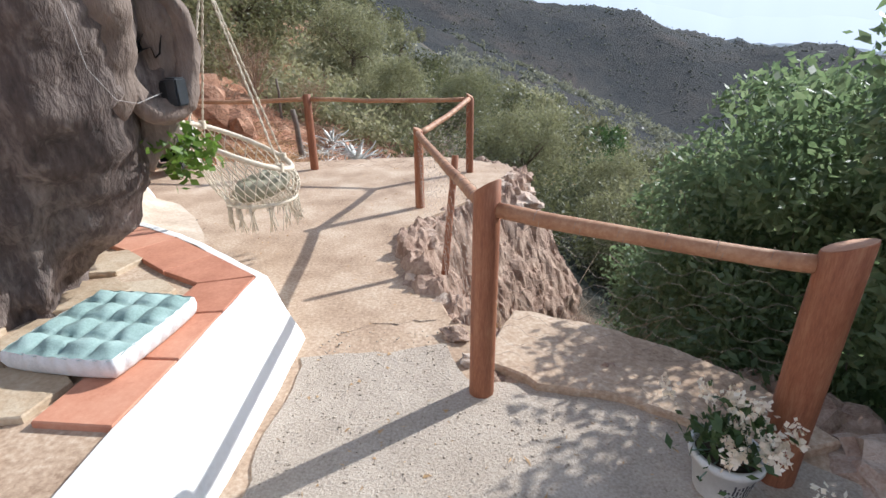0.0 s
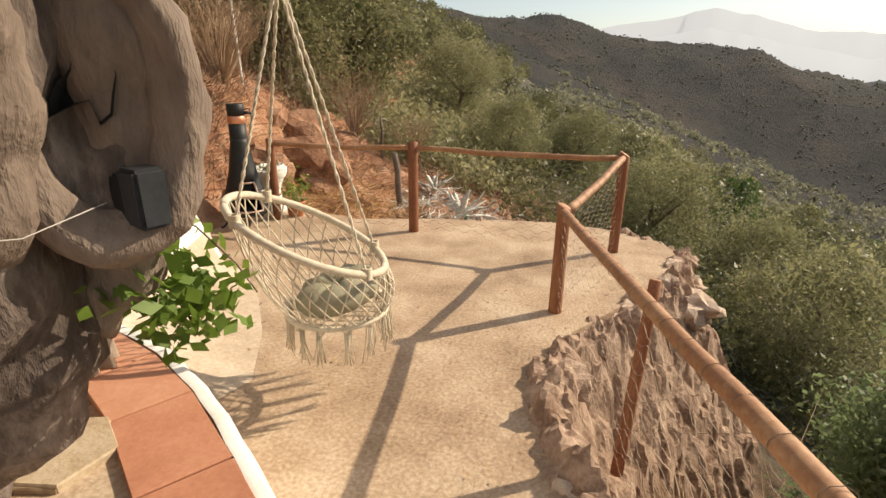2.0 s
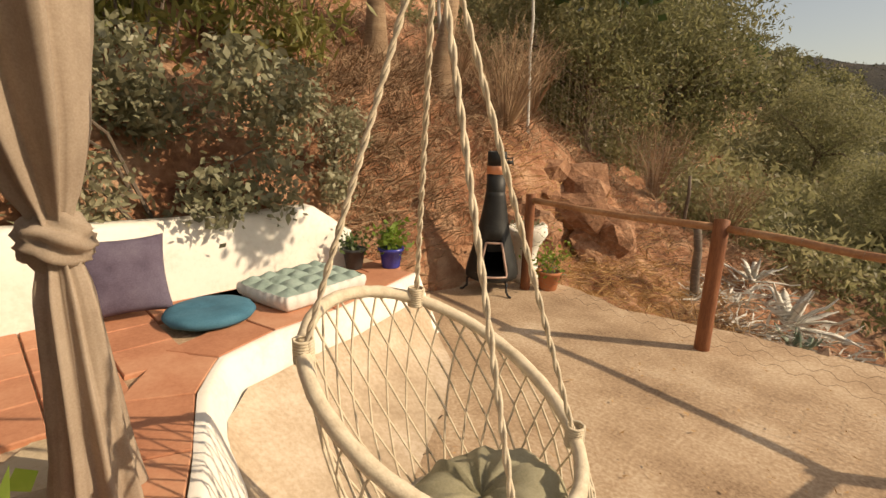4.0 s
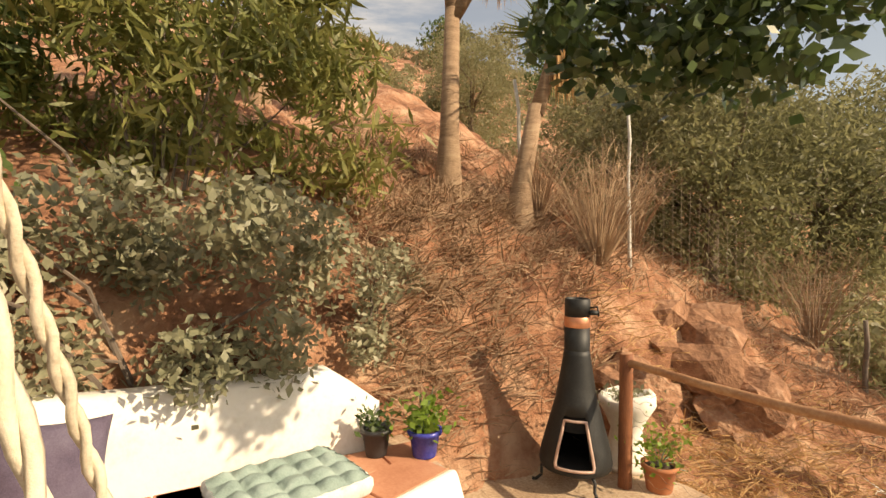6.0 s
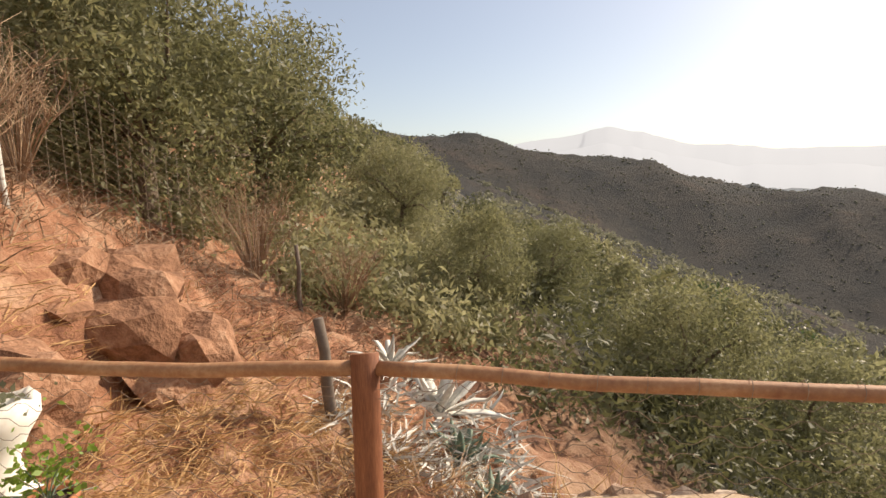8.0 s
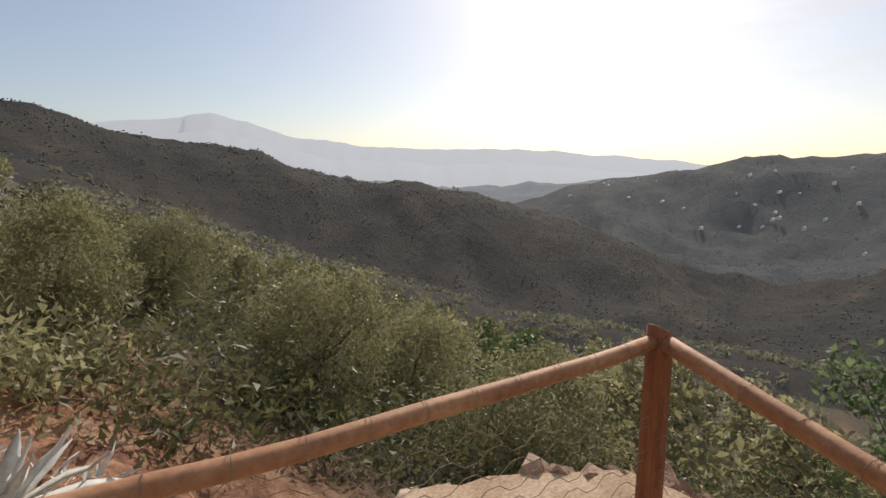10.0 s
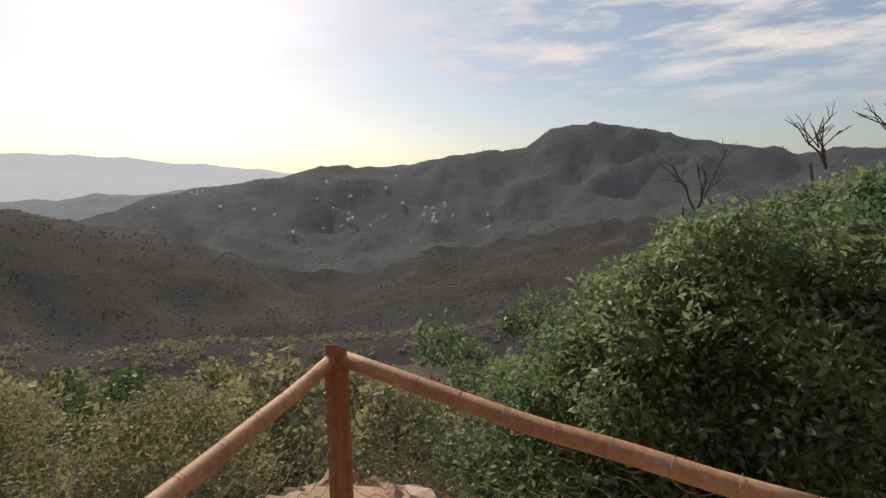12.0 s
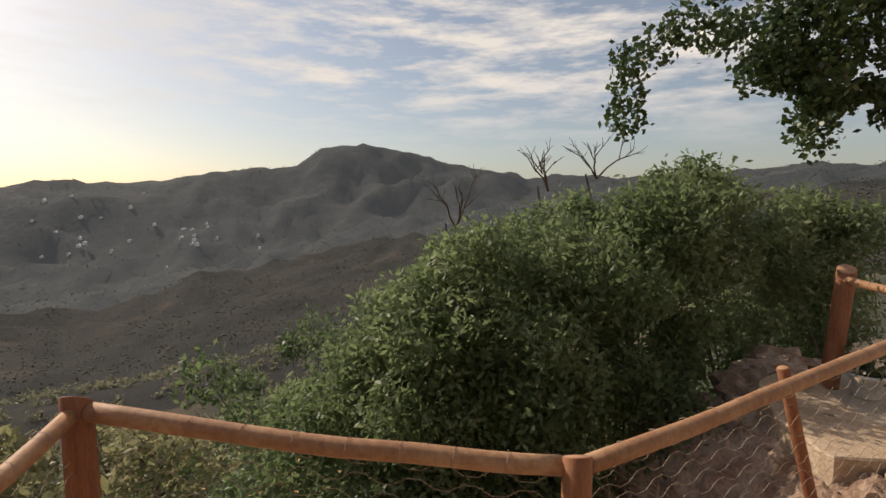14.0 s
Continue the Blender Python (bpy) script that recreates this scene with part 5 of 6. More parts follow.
# ---- rocks, plants and posts on the bank ----
def scatter_rocks():
    root = empty("edge_rocks", label="rough red-brown rocks bedded along the terrace edge", category="rocks")
    rng = random.Random(12)
    bases = [obj("rock", rock_mesh(k, 3, 0.75, 0.5), STONE, root) for k in range(5)]
    spots = [(0.1, 3.4, -0.02, 0.3), (1.25, 5.3, -0.3, 0.5), (1.3, 5.75, -0.25, 0.45), (1.3, 6.2, -0.25, 0.5), (2.25, 0.7, -0.05, 0.55), (2.4, 0.3, -0.1, 0.6), (2.2, 1.0, -0.15, 0.5), (0.62, 1.52, 0.0, 0.14), (0.5, 1.45, 0.0, 0.12), (0.42, 1.72, 0.0, 0.16), (0.62, 1.3, 0.0, 0.1)]
    for i, (x, y, z, s) in enumerate(spots):
        ob = bases[i] if i < 5 else bases[i % 5].copy()
        if i >= 5:
            scene.collection.objects.link(ob); ob.parent = root
        ob.matrix_basis = Matrix.LocRotScale((x, y, z), Euler((rng.uniform(-0.4, 0.4), rng.uniform(-0.4, 0.4), rng.uniform(0, 6))), (s * rng.uniform(0.9, 1.3), s, s * rng.uniform(0.7, 1.0)))


scatter_rocks()


def bank_rocks():
    rng = random.Random(4)
    made = []
    for i, (x, y, z, s) in enumerate([(-4.5, 8.3, 0.65, 1.45), (-3.85, 8.4, 0.15, 1.1), (-4.9, 8.1, 1.1, 0.7), (-4.3, 7.2, 0.45, 0.5), (-4.05, 7.0, 0.35, 0.85), (-5.1, 7.6, 1.4, 0.9), (-4.6, 6.2, 1.0, 0.35), (-4.5, 5.4, 0.9, 0.3), (-7.5, 14.0, 1.9, 1.6), (-6.3, 12.5, 1.4, 1.0)]):
        ob = obj("boulder", rock_mesh(20 + i, 3, 0.8, 0.55), EARTH if i < 6 else STONE, None, label="jagged red sandstone boulder on the bank", category="rock", group="boulders on the bank")
        ob.matrix_basis = Matrix.LocRotScale((x, y, z), Euler((rng.uniform(-0.3, 0.3), rng.uniform(-0.3, 0.3), rng.uniform(0, 6))), (s, s * 0.9, s))


bank_rocks()


def blades(name, spots, count, length, material, label, category, lean=0.6, seed=1, thick=0.004):
    """Thin stalks standing on the ground round each spot."""
    rng = np.random.default_rng(seed)
    verts, faces = [], []
    for (x, y, r, n) in spots:
        for _ in range(int(n)):
            a, q = rng.uniform(0, 6.283), r * rng.uniform() ** 0.5
            px, py = x + q * math.cos(a), y + q * math.sin(a)
            pz = height_at(px, py) - 0.02
            ln = length * rng.uniform(0.4, 1.3)
            d = np.array([rng.normal() * lean, rng.normal() * lean, rng.uniform(0.3, 1.0)])
            d /= np.linalg.norm(d)
            w = np.cross(d, rng.normal(size=3)); w /= np.linalg.norm(w)
            base = np.array([px, py, pz])
            i = len(verts)
            bend = np.array([rng.normal(), rng.normal(), -0.4]) * ln * 0.25
            t = thick * rng.uniform(0.6, 1.6)
            verts += [base - w * t, base + w * t, base + d * ln * 0.6 + w * t * 0.7, base + d * ln * 0.6 - w * t * 0.7, base + d * ln + bend]
            faces += [(i, i + 1, i + 2), (i, i + 2, i + 3), (i + 3, i + 2, i + 4)]
    return arrays(name, verts, faces, material, None, label=label, category=category, kind="stuff")


blades("straw", [(-2.9, 7.6, 1.2, 2600), (-3.8, 7.3, 0.8, 1500), (-2.0, 7.6, 0.9, 1300), (-3.3, 8.8, 1.0, 900)], 0, 0.28, STRAW, "loose golden straw lying on the slope", "straw", 2.2, 3, 0.004)
blades("dry_grass", [(-4.6, 5.2, 0.7, 2600), (-4.7, 6.3, 0.8, 2600), (-5.3, 7.4, 0.9, 1800), (-5.6, 5.5, 1.0, 2200), (-4.4, 4.9, 0.4, 1100), (-5.0, 9.0, 1.2, 1500), (-6.5, 6.5, 1.4, 1600), (-1.7, 7.5, 0.6, 500), (-3.0, 10.0, 1.3, 1300)], 0, 0.34, DRY, "dry brown grass and creeper hanging on the bank", "dry grass", 1.0, 4, 0.0045)
blades("edge_grass", [(0.95, 2.6, 0.4, 350), (1.1, 2.0, 0.35, 300), (0.9, 6.9, 0.5, 300), (-0.3, 7.2, 0.5, 400), (1.3, 3.4, 0.4, 300)], 0, 0.8, STRAW, "tall dry grass growing below the terrace edge", "dry grass", 0.5, 5, 0.004)
blades("bramble", [(1.6, 2.1, 0.6, 1100), (2.4, 1.6, 0.6, 1000), (1.3, 2.6, 0.5, 800), (1.2, 1.95, 0.35, 600), (1.9, 1.6, 0.4, 800)], 0, 1.7, DRY, "tangle of bare dry bramble stems below the fence", "bramble", 0.9, 6, 0.005)


def dry_shrub(x, y, h, r, seed, n=60, material=DRY):
    root = empty("dry_shrub", (x, y, height_at(x, y)), label="bare twiggy dry shrub on the bank", category="shrub", group="dry shrubs on the bank")
    rng = random.Random(seed)
    bm = bmesh.new()
    for _ in range(n):
        a = rng.uniform(0, 6.28)
        k = r * rng.uniform(0.2, 1)
        tip = Vector((k * math.cos(a), k * math.sin(a), h * rng.uniform(0.5, 1)))
        m = tip * 0.5 + Vector((rng.uniform(-0.05, 0.05), rng.uniform(-0.05, 0.05), 0.08))
        tube(bm, [(0, 0, -0.05), m, tip], [0.008, 0.005, 0.002], 3, cap=False)
        for _ in range(5):
            s = rng.uniform(0.4, 0.95)
            p = m.lerp(tip, s)
            q = p + Vector((rng.uniform(-1, 1), rng.uniform(-1, 1), rng.uniform(0.2, 1))) * 0.16 * h
            tube(bm, [p, q], [0.003, 0.0012], 3, cap=False)
    obj("twig", bm, material, root)


dry_shrub(-4.75, 7.4, 1.3, 0.8, 1, 110)
dry_shrub(-5.1, 8.4, 1.1, 0.7, 2, 80)
dry_shrub(-4.0, 10.5, 1.3, 0.8, 3, 90)
dry_shrub(-3.0, 11.0, 1.0, 0.7, 4, 70)
dry_shrub(-5.2, 6.9, 0.9, 0.5, 5, 60)
dry_shrub(2.3, 2.0, 1.9, 1.0, 6, 90)
dry_shrub(1.6, 2.7, 1.4, 0.7, 7, 60)


def yucca(x, y, h, fork, seed, lean):
    """A yucca trunk with a skirt of dead leaves under a head of blades."""
    z = height_at(x, y)
    root = empty("yucca_tree", (x, y, z), label="tall yucca with pale ringed trunk and dead leaf skirt", category="tree", group="yuccas on the bank")
    rng = random.Random(seed)
    bm = bmesh.new()
    heads = []
    f = Vector((lean[0] * 0.6, lean[1] * 0.6, h * 0.62))
    tube(bm, [(0, 0, -0.3), (0, 0, 0), (lean[0] * 0.1, lean[1] * 0.1, h * 0.2), f], [0.22, 0.17, 0.11, 0.085], 14, rough=0.12, seed=seed)
    for d in fork:
        tip = f + Vector(d)
        tube(bm, [f - Vector((0, 0, 0.1)), f + Vector(d) * 0.5 + Vector((d[0] * 0.12, d[1] * 0.12, 0)), tip], [0.085, 0.075, 0.065], 12, rough=0.12, seed=seed + 1)
        heads.append(tip)
    obj("trunk", bm, PALM, root, True)
    for name, n, lo, hi, material in (("skirt", 110, -1.5, -0.5, STRAW), ("crown", 110, -0.3, 1.2, LONGLEAF)):
        verts, faces = [], []
        for tip in heads:
            for _ in range(n):
                a = rng.uniform(0, 6.28)
                d = Vector((math.cos(a), math.sin(a), rng.uniform(lo, hi))).normalized()
                if name == "skirt":
                    d = Vector((d.x * 0.28, d.y * 0.28, -1)).normalized()
                ln = rng.uniform(0.4, 0.75)
                w = d.cross(Vector((rng.uniform(-1, 1), rng.uniform(-1, 1), 0.3))).normalized() * 0.018
                s = tip + Vector((math.cos(a), math.sin(a), 0)) * 0.06
                i = len(verts)
                verts += [s - w * 0.6, s + w * 0.6, s + d * ln * 0.5 + w, s + d * ln * 0.5 - w, s + d * ln + Vector((0, 0, -0.06))]
                faces += [(i, i + 1, i + 2), (i, i + 2, i + 3), (i + 3, i + 2, i + 4)]
        arrays(name, verts, faces, material, root)


yucca(-5.74, 6.04, 3.4, [(-0.1, 0.0, 1.3), (0.25, 0.45, 0.85)], 1, (0.0, 0.05, 0))
yucca(-5.2, 6.62, 2.1, [(0.05, 0.25, 0.75)], 2, (0.1, 0.3, 0))
yucca(-7.6, 4.3, 2.6, [(0.0, 0.0, 0.7)], 3, (0.1, 0.0, 0))


def stick(name, base, top, r, material, label, category):
    bm = bmesh.new()
    n = 6
    tube(bm, [Vector(base).lerp(Vector(top), i / (n - 1)) + Vector((0.01 * math.sin(i * 2), 0.01 * math.cos(i * 3), 0)) for i in range(n)], [r * (1.1 - 0.3 * i / n) for i in range(n)], 8, rough=0.15)
    obj(name, bm, material, None, True, label=label, category=category)


stick("pole", (-4.75, 7.9, 1.3), (-4.79, 7.88, 3.45), 0.022, SILVER, "thin pale cane standing on the bank", "pole")
stick("pole", (-5.4, 6.9, 2.0), (-5.45, 6.75, 3.7), 0.025, SILVER, "thin pale cane standing behind the yucca", "pole")
stick("stump", (-4.05, 9.85, -0.6), (-4.2, 9.6, 0.35), 0.07, TRUNK, "short bent dead stump on the slope", "stump")
stick("fence_post", (-2.35, 8.3, -0.9), (-2.5, 8.35, 0.55), 0.055, DEADWOOD, "old grey split fence post on the slope", "post")
stick("fence_post", (-3.4, 10.4, -0.5), (-3.42, 10.4, 0.95), 0.03, DEADWOOD, "thin metal mesh post on the slope", "post")


def hill_mesh():
    """Old square mesh that holds the loose bank."""
    bm = bmesh.new()
    y0, y1 = 7.9, 10.3
    xs = np.linspace(0, 1, 26)
    a, b = Vector((-5.2, 7.9, 0)), Vector((-3.4, 10.4, 0))
    for i in range(30):
        u = i / 29
        q = a.lerp(b, u)
        g = height_at(q.x, q.y)
        tube(bm, [(q.x + 0.02 * math.sin(i), q.y, g + 0.02), (q.x, q.y + 0.01 * math.cos(i), g + 1.3)], 0.002, 3, cap=False)
    for j in range(17):
        pts = []
        for i in range(24):
            q = a.lerp(b, i / 23)
            pts.append((q.x, q.y, height_at(q.x, q.y) + 0.05 + j * 0.078 + 0.02 * noise.noise(Vector((i * 0.4, j, 0)))))
        tube(bm, pts, 0.002, 3, cap=False)
    obj("hill_netting", bm, WIRE, None, label="sagging square wire mesh fence across the bank", category="netting")


hill_mesh()


def agave(x, y, s, material, seed, n, label, z=None):
    root = empty("agave", (x, y, height_at(x, y) if z is None else z), label=label, category="agave", group="agaves on the slope")
    rng = random.Random(seed)
    for k in range(n):
        a = 2.4 * k + rng.uniform(-0.2, 0.2)
        el = 0.25 + 1.1 * k / n
        ln = s * rng.uniform(0.7, 1.1)
        d = Vector((math.cos(a) * math.cos(el), math.sin(a) * math.cos(el), math.sin(el)))
        w = d.cross(Vector((0, 0, 1))).normalized()
        up = w.cross(d)
        bm = bmesh.new()
        prev = None
        for i in range(6):
            u = i / 5
            c = d * ln * u + Vector((0, 0, -0.22 * s * u * u * rng.uniform(0.2, 1.2)))
            wd = s * 0.085 * (1 - u ** 2) * (0.7 + u) + 0.002
            ring = [bm.verts.new(c - w * wd + up * wd * 0.4), bm.verts.new(c - up * 0.012 * s), bm.verts.new(c + w * wd + up * wd * 0.4), bm.verts.new(c + up * 0.02 * s)]
            if prev:
                for j in range(4):
                    bm.faces.new((prev[j], prev[(j + 1) % 4], ring[(j + 1) % 4], ring[j]))
            prev = ring
        obj("leaf", bm, material, root, True)


agave(-1.55, 9.0, 0.75, SILVER, 1, 14, "dead bleached agave with curled pale leaves")
agave(-2.1, 9.4, 0.5, SILVER, 2, 12, "dead bleached agave with curled pale leaves")
agave(-1.3, 8.3, 0.5, AGAVE, 3, 16, "grey-green agave rosette on the slope")
agave(-1.05, 7.7, 0.35, AGAVE, 4, 14, "grey-green agave rosette on the slope")
blades("leaf_litter", [(-1.7, 8.6, 0.9, 800), (-1.2, 8.0, 0.6, 400)], 0, 0.3, SILVER, "litter of dry bleached leaves on the slope", "leaf litter", 2.0, 9, 0.012)


# ---- shrubs over the back wall and trees ----
def shrub(name, place, parts, per, size, material, label, slim=0.5, seed=1, droop=0.0, group="", stems=14):
    root = empty(name, place, label=label, category="shrub", group=group)
    rng = np.random.default_rng(seed)
    pts = crown_points(rng, parts, per, 0.18)
    v, f = leaves(pts, size, rng, slim, droop)
    arrays("foliage", v, f, material, root)
    bm = bmesh.new()
    for k in range(min(stems, len(parts))):
        c = parts[k][0]
        tube(bm, [(0, 0, -0.5), (c[0] * 0.4, c[1] * 0.4, c[2] * 0.5), c], [0.022, 0.012, 0.004], 5)
    obj("stem", bm, DEADWOOD, root)
    return root


def wall_shrubs():
    rng = random.Random(7)
    parts = [((rng.uniform(-0.7, 0.62), rng.uniform(-1.7, 0.95), rng.uniform(-0.2, 1.1)), rng.uniform(0.2, 0.34)) for _ in range(46)]
    shrub("wall_shrub", (-4.35, 3.2, 1.0), parts, 430, 0.075, PALELEAF, "grey-green leafy shrub spilling over the white wall", 0.5, 11)
    parts = [((rng.uniform(-0.5, 0.3), rng.uniform(-0.5, 0.5), rng.uniform(-0.2, 0.5)), rng.uniform(0.12, 0.22)) for _ in range(10)]
    shrub("wall_shrub", (-4.4, 4.55, 1.15), parts, 240, 0.06, PALELEAF, "small grey-green shrub growing on the bank", 0.5, 12)
    parts = [((rng.uniform(-1.2, 0.5), rng.uniform(-1.6, 1.6), rng.uniform(0.5, 3.2)), rng.uniform(0.25, 0.5)) for _ in range(72)]
    shrub("mango_tree", (-5.3, 3.2, 1.6), parts, 210, 0.19, LONGLEAF, "leafy tree with long drooping yellow-green leaves", 0.2, 13, 0.8)
    parts = [((rng.uniform(-1.2, 0.8), rng.uniform(-1.6, 1.6), rng.uniform(0.0, 2.6)), rng.uniform(0.3, 0.55)) for _ in range(26)]
    shrub("dark_shrub", (-6.2, 0.6, 2.0), parts, 330, 0.13, GREEN, "dark leafy shrub on the bank behind the wall", 0.4, 14)


wall_shrubs()


BUSHTOP = [(84, -24), (89, -21), (95.9, -15.8), (101, -8.5), (105, -5.0), (112, -2.6), (118, -0.2), (127.4, 2.6), (133, 3.8), (138, 3.2), (142.5, 1.1), (149, 0.5), (162, 2)]


def big_bushes():
    """Mastic bushes that grow together into one bank of leaves beyond the fence."""
    rng = random.Random(21)
    for i, (b0, b1, r0, r1, n) in enumerate([(86, 100, 4.0, 6.0, 60), (98, 112, 3.9, 5.6, 105), (110, 124, 4.1, 6.0, 120), (122, 135, 4.6, 6.8, 120), (132, 150, 5.2, 7.6, 105), (104, 124, 6.0, 7.6, 60), (142, 160, 5.6, 8.2, 45)]):
        bc, rc = radians((b0 + b1) / 2), (r0 + r1) / 2
        hx, hy = -1.3 + rc * math.sin(bc), 5.18 + rc * math.cos(bc)
        base = height_at(hx, hy)
        parts = []
        while len(parts) < n:
            b, r = rng.uniform(b0, b1), rng.uniform(r0, r1)
            x, y = -1.3 + r * math.sin(radians(b)), 5.18 + r * math.cos(radians(b))
            edge = (r - r0) / (r1 - r0)
            roof = 1.66 + r * math.tan(radians(float(table(b, BUSHTOP)))) - 0.9 * max(0, 0.45 - edge) ** 1.2 + 0.16 * noise.noise(Vector((x * 1.4, y * 1.4, 2)))
            g = height_at(x, y)
            size = rng.uniform(0.22, 0.40)
            z = roof - size * 0.8 - (roof - g) * rng.uniform(0, 1) ** (1.5 if edge > 0.3 else 0.9) * 0.85
            if x < 1.75 or (x < 2.6 and y < 1.3):
                continue
            parts.append(((x - hx, y - hy, max(z, g + 0.1) - base), size))
        shrub("mastic_bush", (hx, hy, base), parts, 300, 0.084, MASTIC, "large dense dark green mastic bush below the fence", 0.42, 40 + i, 0, "mastic bushes", 20)
    for i, (x, y, top, n) in enumerate([(6.6, 4.6, -0.3, 40), (6.9, -3.4, 2.0, 34)]):
        base = height_at(x, y)
        parts = [((rng.uniform(-1.6, 1.6), rng.uniform(-1.6, 1.6), (top - base) * rng.uniform(0, 1) ** 0.8), rng.uniform(0.28, 0.5)) for _ in range(n)]
        shrub("mastic_bush", (x, y, base), parts, 330, 0.115, MASTIC, "large dense dark green mastic bush below the fence", 0.42, 60 + i, 0, "mastic bushes", 16)


big_bushes()


def dead_branch(place, h, seed, n=9):
    root = empty("dead_branch", place, label="bare dead branch sticking out of the bush", category="branch", group="dead branches")
    rng = random.Random(seed)
    bm = bmesh.new()

    def grow(p, d, ln, r, depth):
        q = p + d * ln
        tube(bm, [p, p.lerp(q, 0.5) + Vector((rng.uniform(-1, 1), rng.uniform(-1, 1), rng.uniform(-1, 1))) * ln * 0.06, q], [r, r * 0.8, r * 0.6], 5)
        if depth:
            for _ in range(3):
                grow(p.lerp(q, rng.uniform(0.45, 1)), (d + Vector((rng.uniform(-1, 1), rng.uniform(-1, 1), rng.uniform(-0.4, 0.8))) * 0.8).normalized(), ln * 0.62, r * 0.55, depth - 1)
    grow(Vector((0, 0, -1.2)), Vector((0.1, 0.1, 1)).normalized(), 1.3, 0.028, 0)
    for _ in range(3):
        grow(Vector((0, 0, 0)), Vector((rng.uniform(-0.8, 0.8), rng.uniform(-0.8, 0.8), 0.8)).normalized(), h, 0.018, 2)
    obj("wood", bm, DEADWOOD, root)


dead_branch((6.3, 2.5, 1.2), 0.6, 2)
dead_branch((6.2, 0.9, 1.8), 0.5, 3)
dead_branch((6.0, 0.1, 2.0), 0.5, 4)


SKYLINE = [(-180, 25), (-62, 25), (-36, 25), (-30, 27), (-25.5, 24), (-23.5, 17), (-18.4, 10.5), (-12, 8), (-7, 4.8), (2, -1.8), (11, -4.2), (21, -8.5), (34, -13), (45, -16.5), (60, -17), (75, -16), (90, -16), (125, 0), (180, 0)]


def fitting_scale(x, y, wanted, tall):
    """The growth that the exposed slope allows: trees stay lower down the hill."""
    dx, dy = x + 1.15, y - 4.4
    top = 1.6 + math.hypot(dx, dy) * math.tan(radians(float(table(math.degrees(math.atan2(dx, dy)), SKYLINE))))
    return min(wanted, (top - height_at(x, y)) / tall)


def olive_trees():
    tag = dict(label="olive tree with grey-green leaves on the hillside", category="tree", group="olive trees on the slope")
    kinds = [tree("olive_tree", 3, 3.9, 2.3, OLIVE, 0.12, 78, 260, TRUNK, 0.34, 0.1, tag, 9), tree("olive_tree", 8, 3.3, 2.2, OLIVE, 0.12, 74, 260, TRUNK, 0.34, 0.04, tag, 9)]
    homes = [(-5.5, 10.7), (-6.6, 10.0), (-5.2, 13.5), (-1.2, 13.5), (2.3, 12.6), (4.6, 10.0), (0.8, 17.5), (5.5, 14.5), (-3.4, 19.0), (-8.6, 14.2), (-10.5, 9.5)]
    rng = random.Random(9)
    for i, (x, y) in enumerate(homes):
        m = pose(x, y, height_at(x, y), 0, 0, rng.uniform(0, 360))
        k = max(0.35, fitting_scale(x, y, rng.uniform(0.75, 1.05), 4.2))
        if i < 2:
            kinds[i].matrix_basis = m
            kinds[i].scale = [k] * 3
        else:
            copy_thing(kinds[i % 2], m).scale = [k] * 3
    # further trees: lighter crowns
    tag2 = dict(label="round grey-green olive tree on the far slope", category="tree", group="far olive trees")
    tag3 = dict(label="dense bright green carob tree on the slope", category="tree", group="green trees on the slope")
    light = [tree("far_olive_tree", 21, 4.0, 2.4, OLIVE, 0.36, 44, 32, TRUNK, 0.42, 0.0, tag2, 4), tree("far_olive_tree", 22, 3.6, 2.6, BUSHLEAF, 0.36, 44, 32, TRUNK, 0.42, -0.03, tag2, 4), tree("green_tree", 23, 4.0, 2.2, GREEN, 0.34, 44, 32, TRUNK, 0.45, -0.03, tag3, 4)]
    used = [False] * 3
    count = 0
    placed = list(homes)
    for _ in range(6000):
        if count >= 185:
            break
        b = rng.uniform(-62, 125)
        r = rng.uniform(14, 130) if count % 3 else rng.uniform(9, 40)
        x, y = -0.5 + r * math.sin(radians(b)), 4 + r * math.cos(radians(b))
        if r < 24 and b < -30:
            continue
        if r < 16 and (b > 62 or x < 6):
            continue
        if any(math.hypot(x - p[0], y - p[1]) < 3.2 + r * 0.012 for p in placed):
            continue
        grown = fitting_scale(x, y, rng.uniform(0.65, 1.2), 4.4)
        if grown < 0.3:
            continue
        placed.append((x, y))
        k = rng.choice((0, 0, 0, 1, 1, 2))
        m = pose(x, y, height_at(x, y) - 0.2, 0, 0, rng.uniform(0, 360))
        if not used[k]:
            light[k].matrix_basis = m; light[k].scale = [grown] * 3; used[k] = True
        else:
            copy_thing(light[k], m).scale = [grown] * 3
        count += 1


olive_trees()


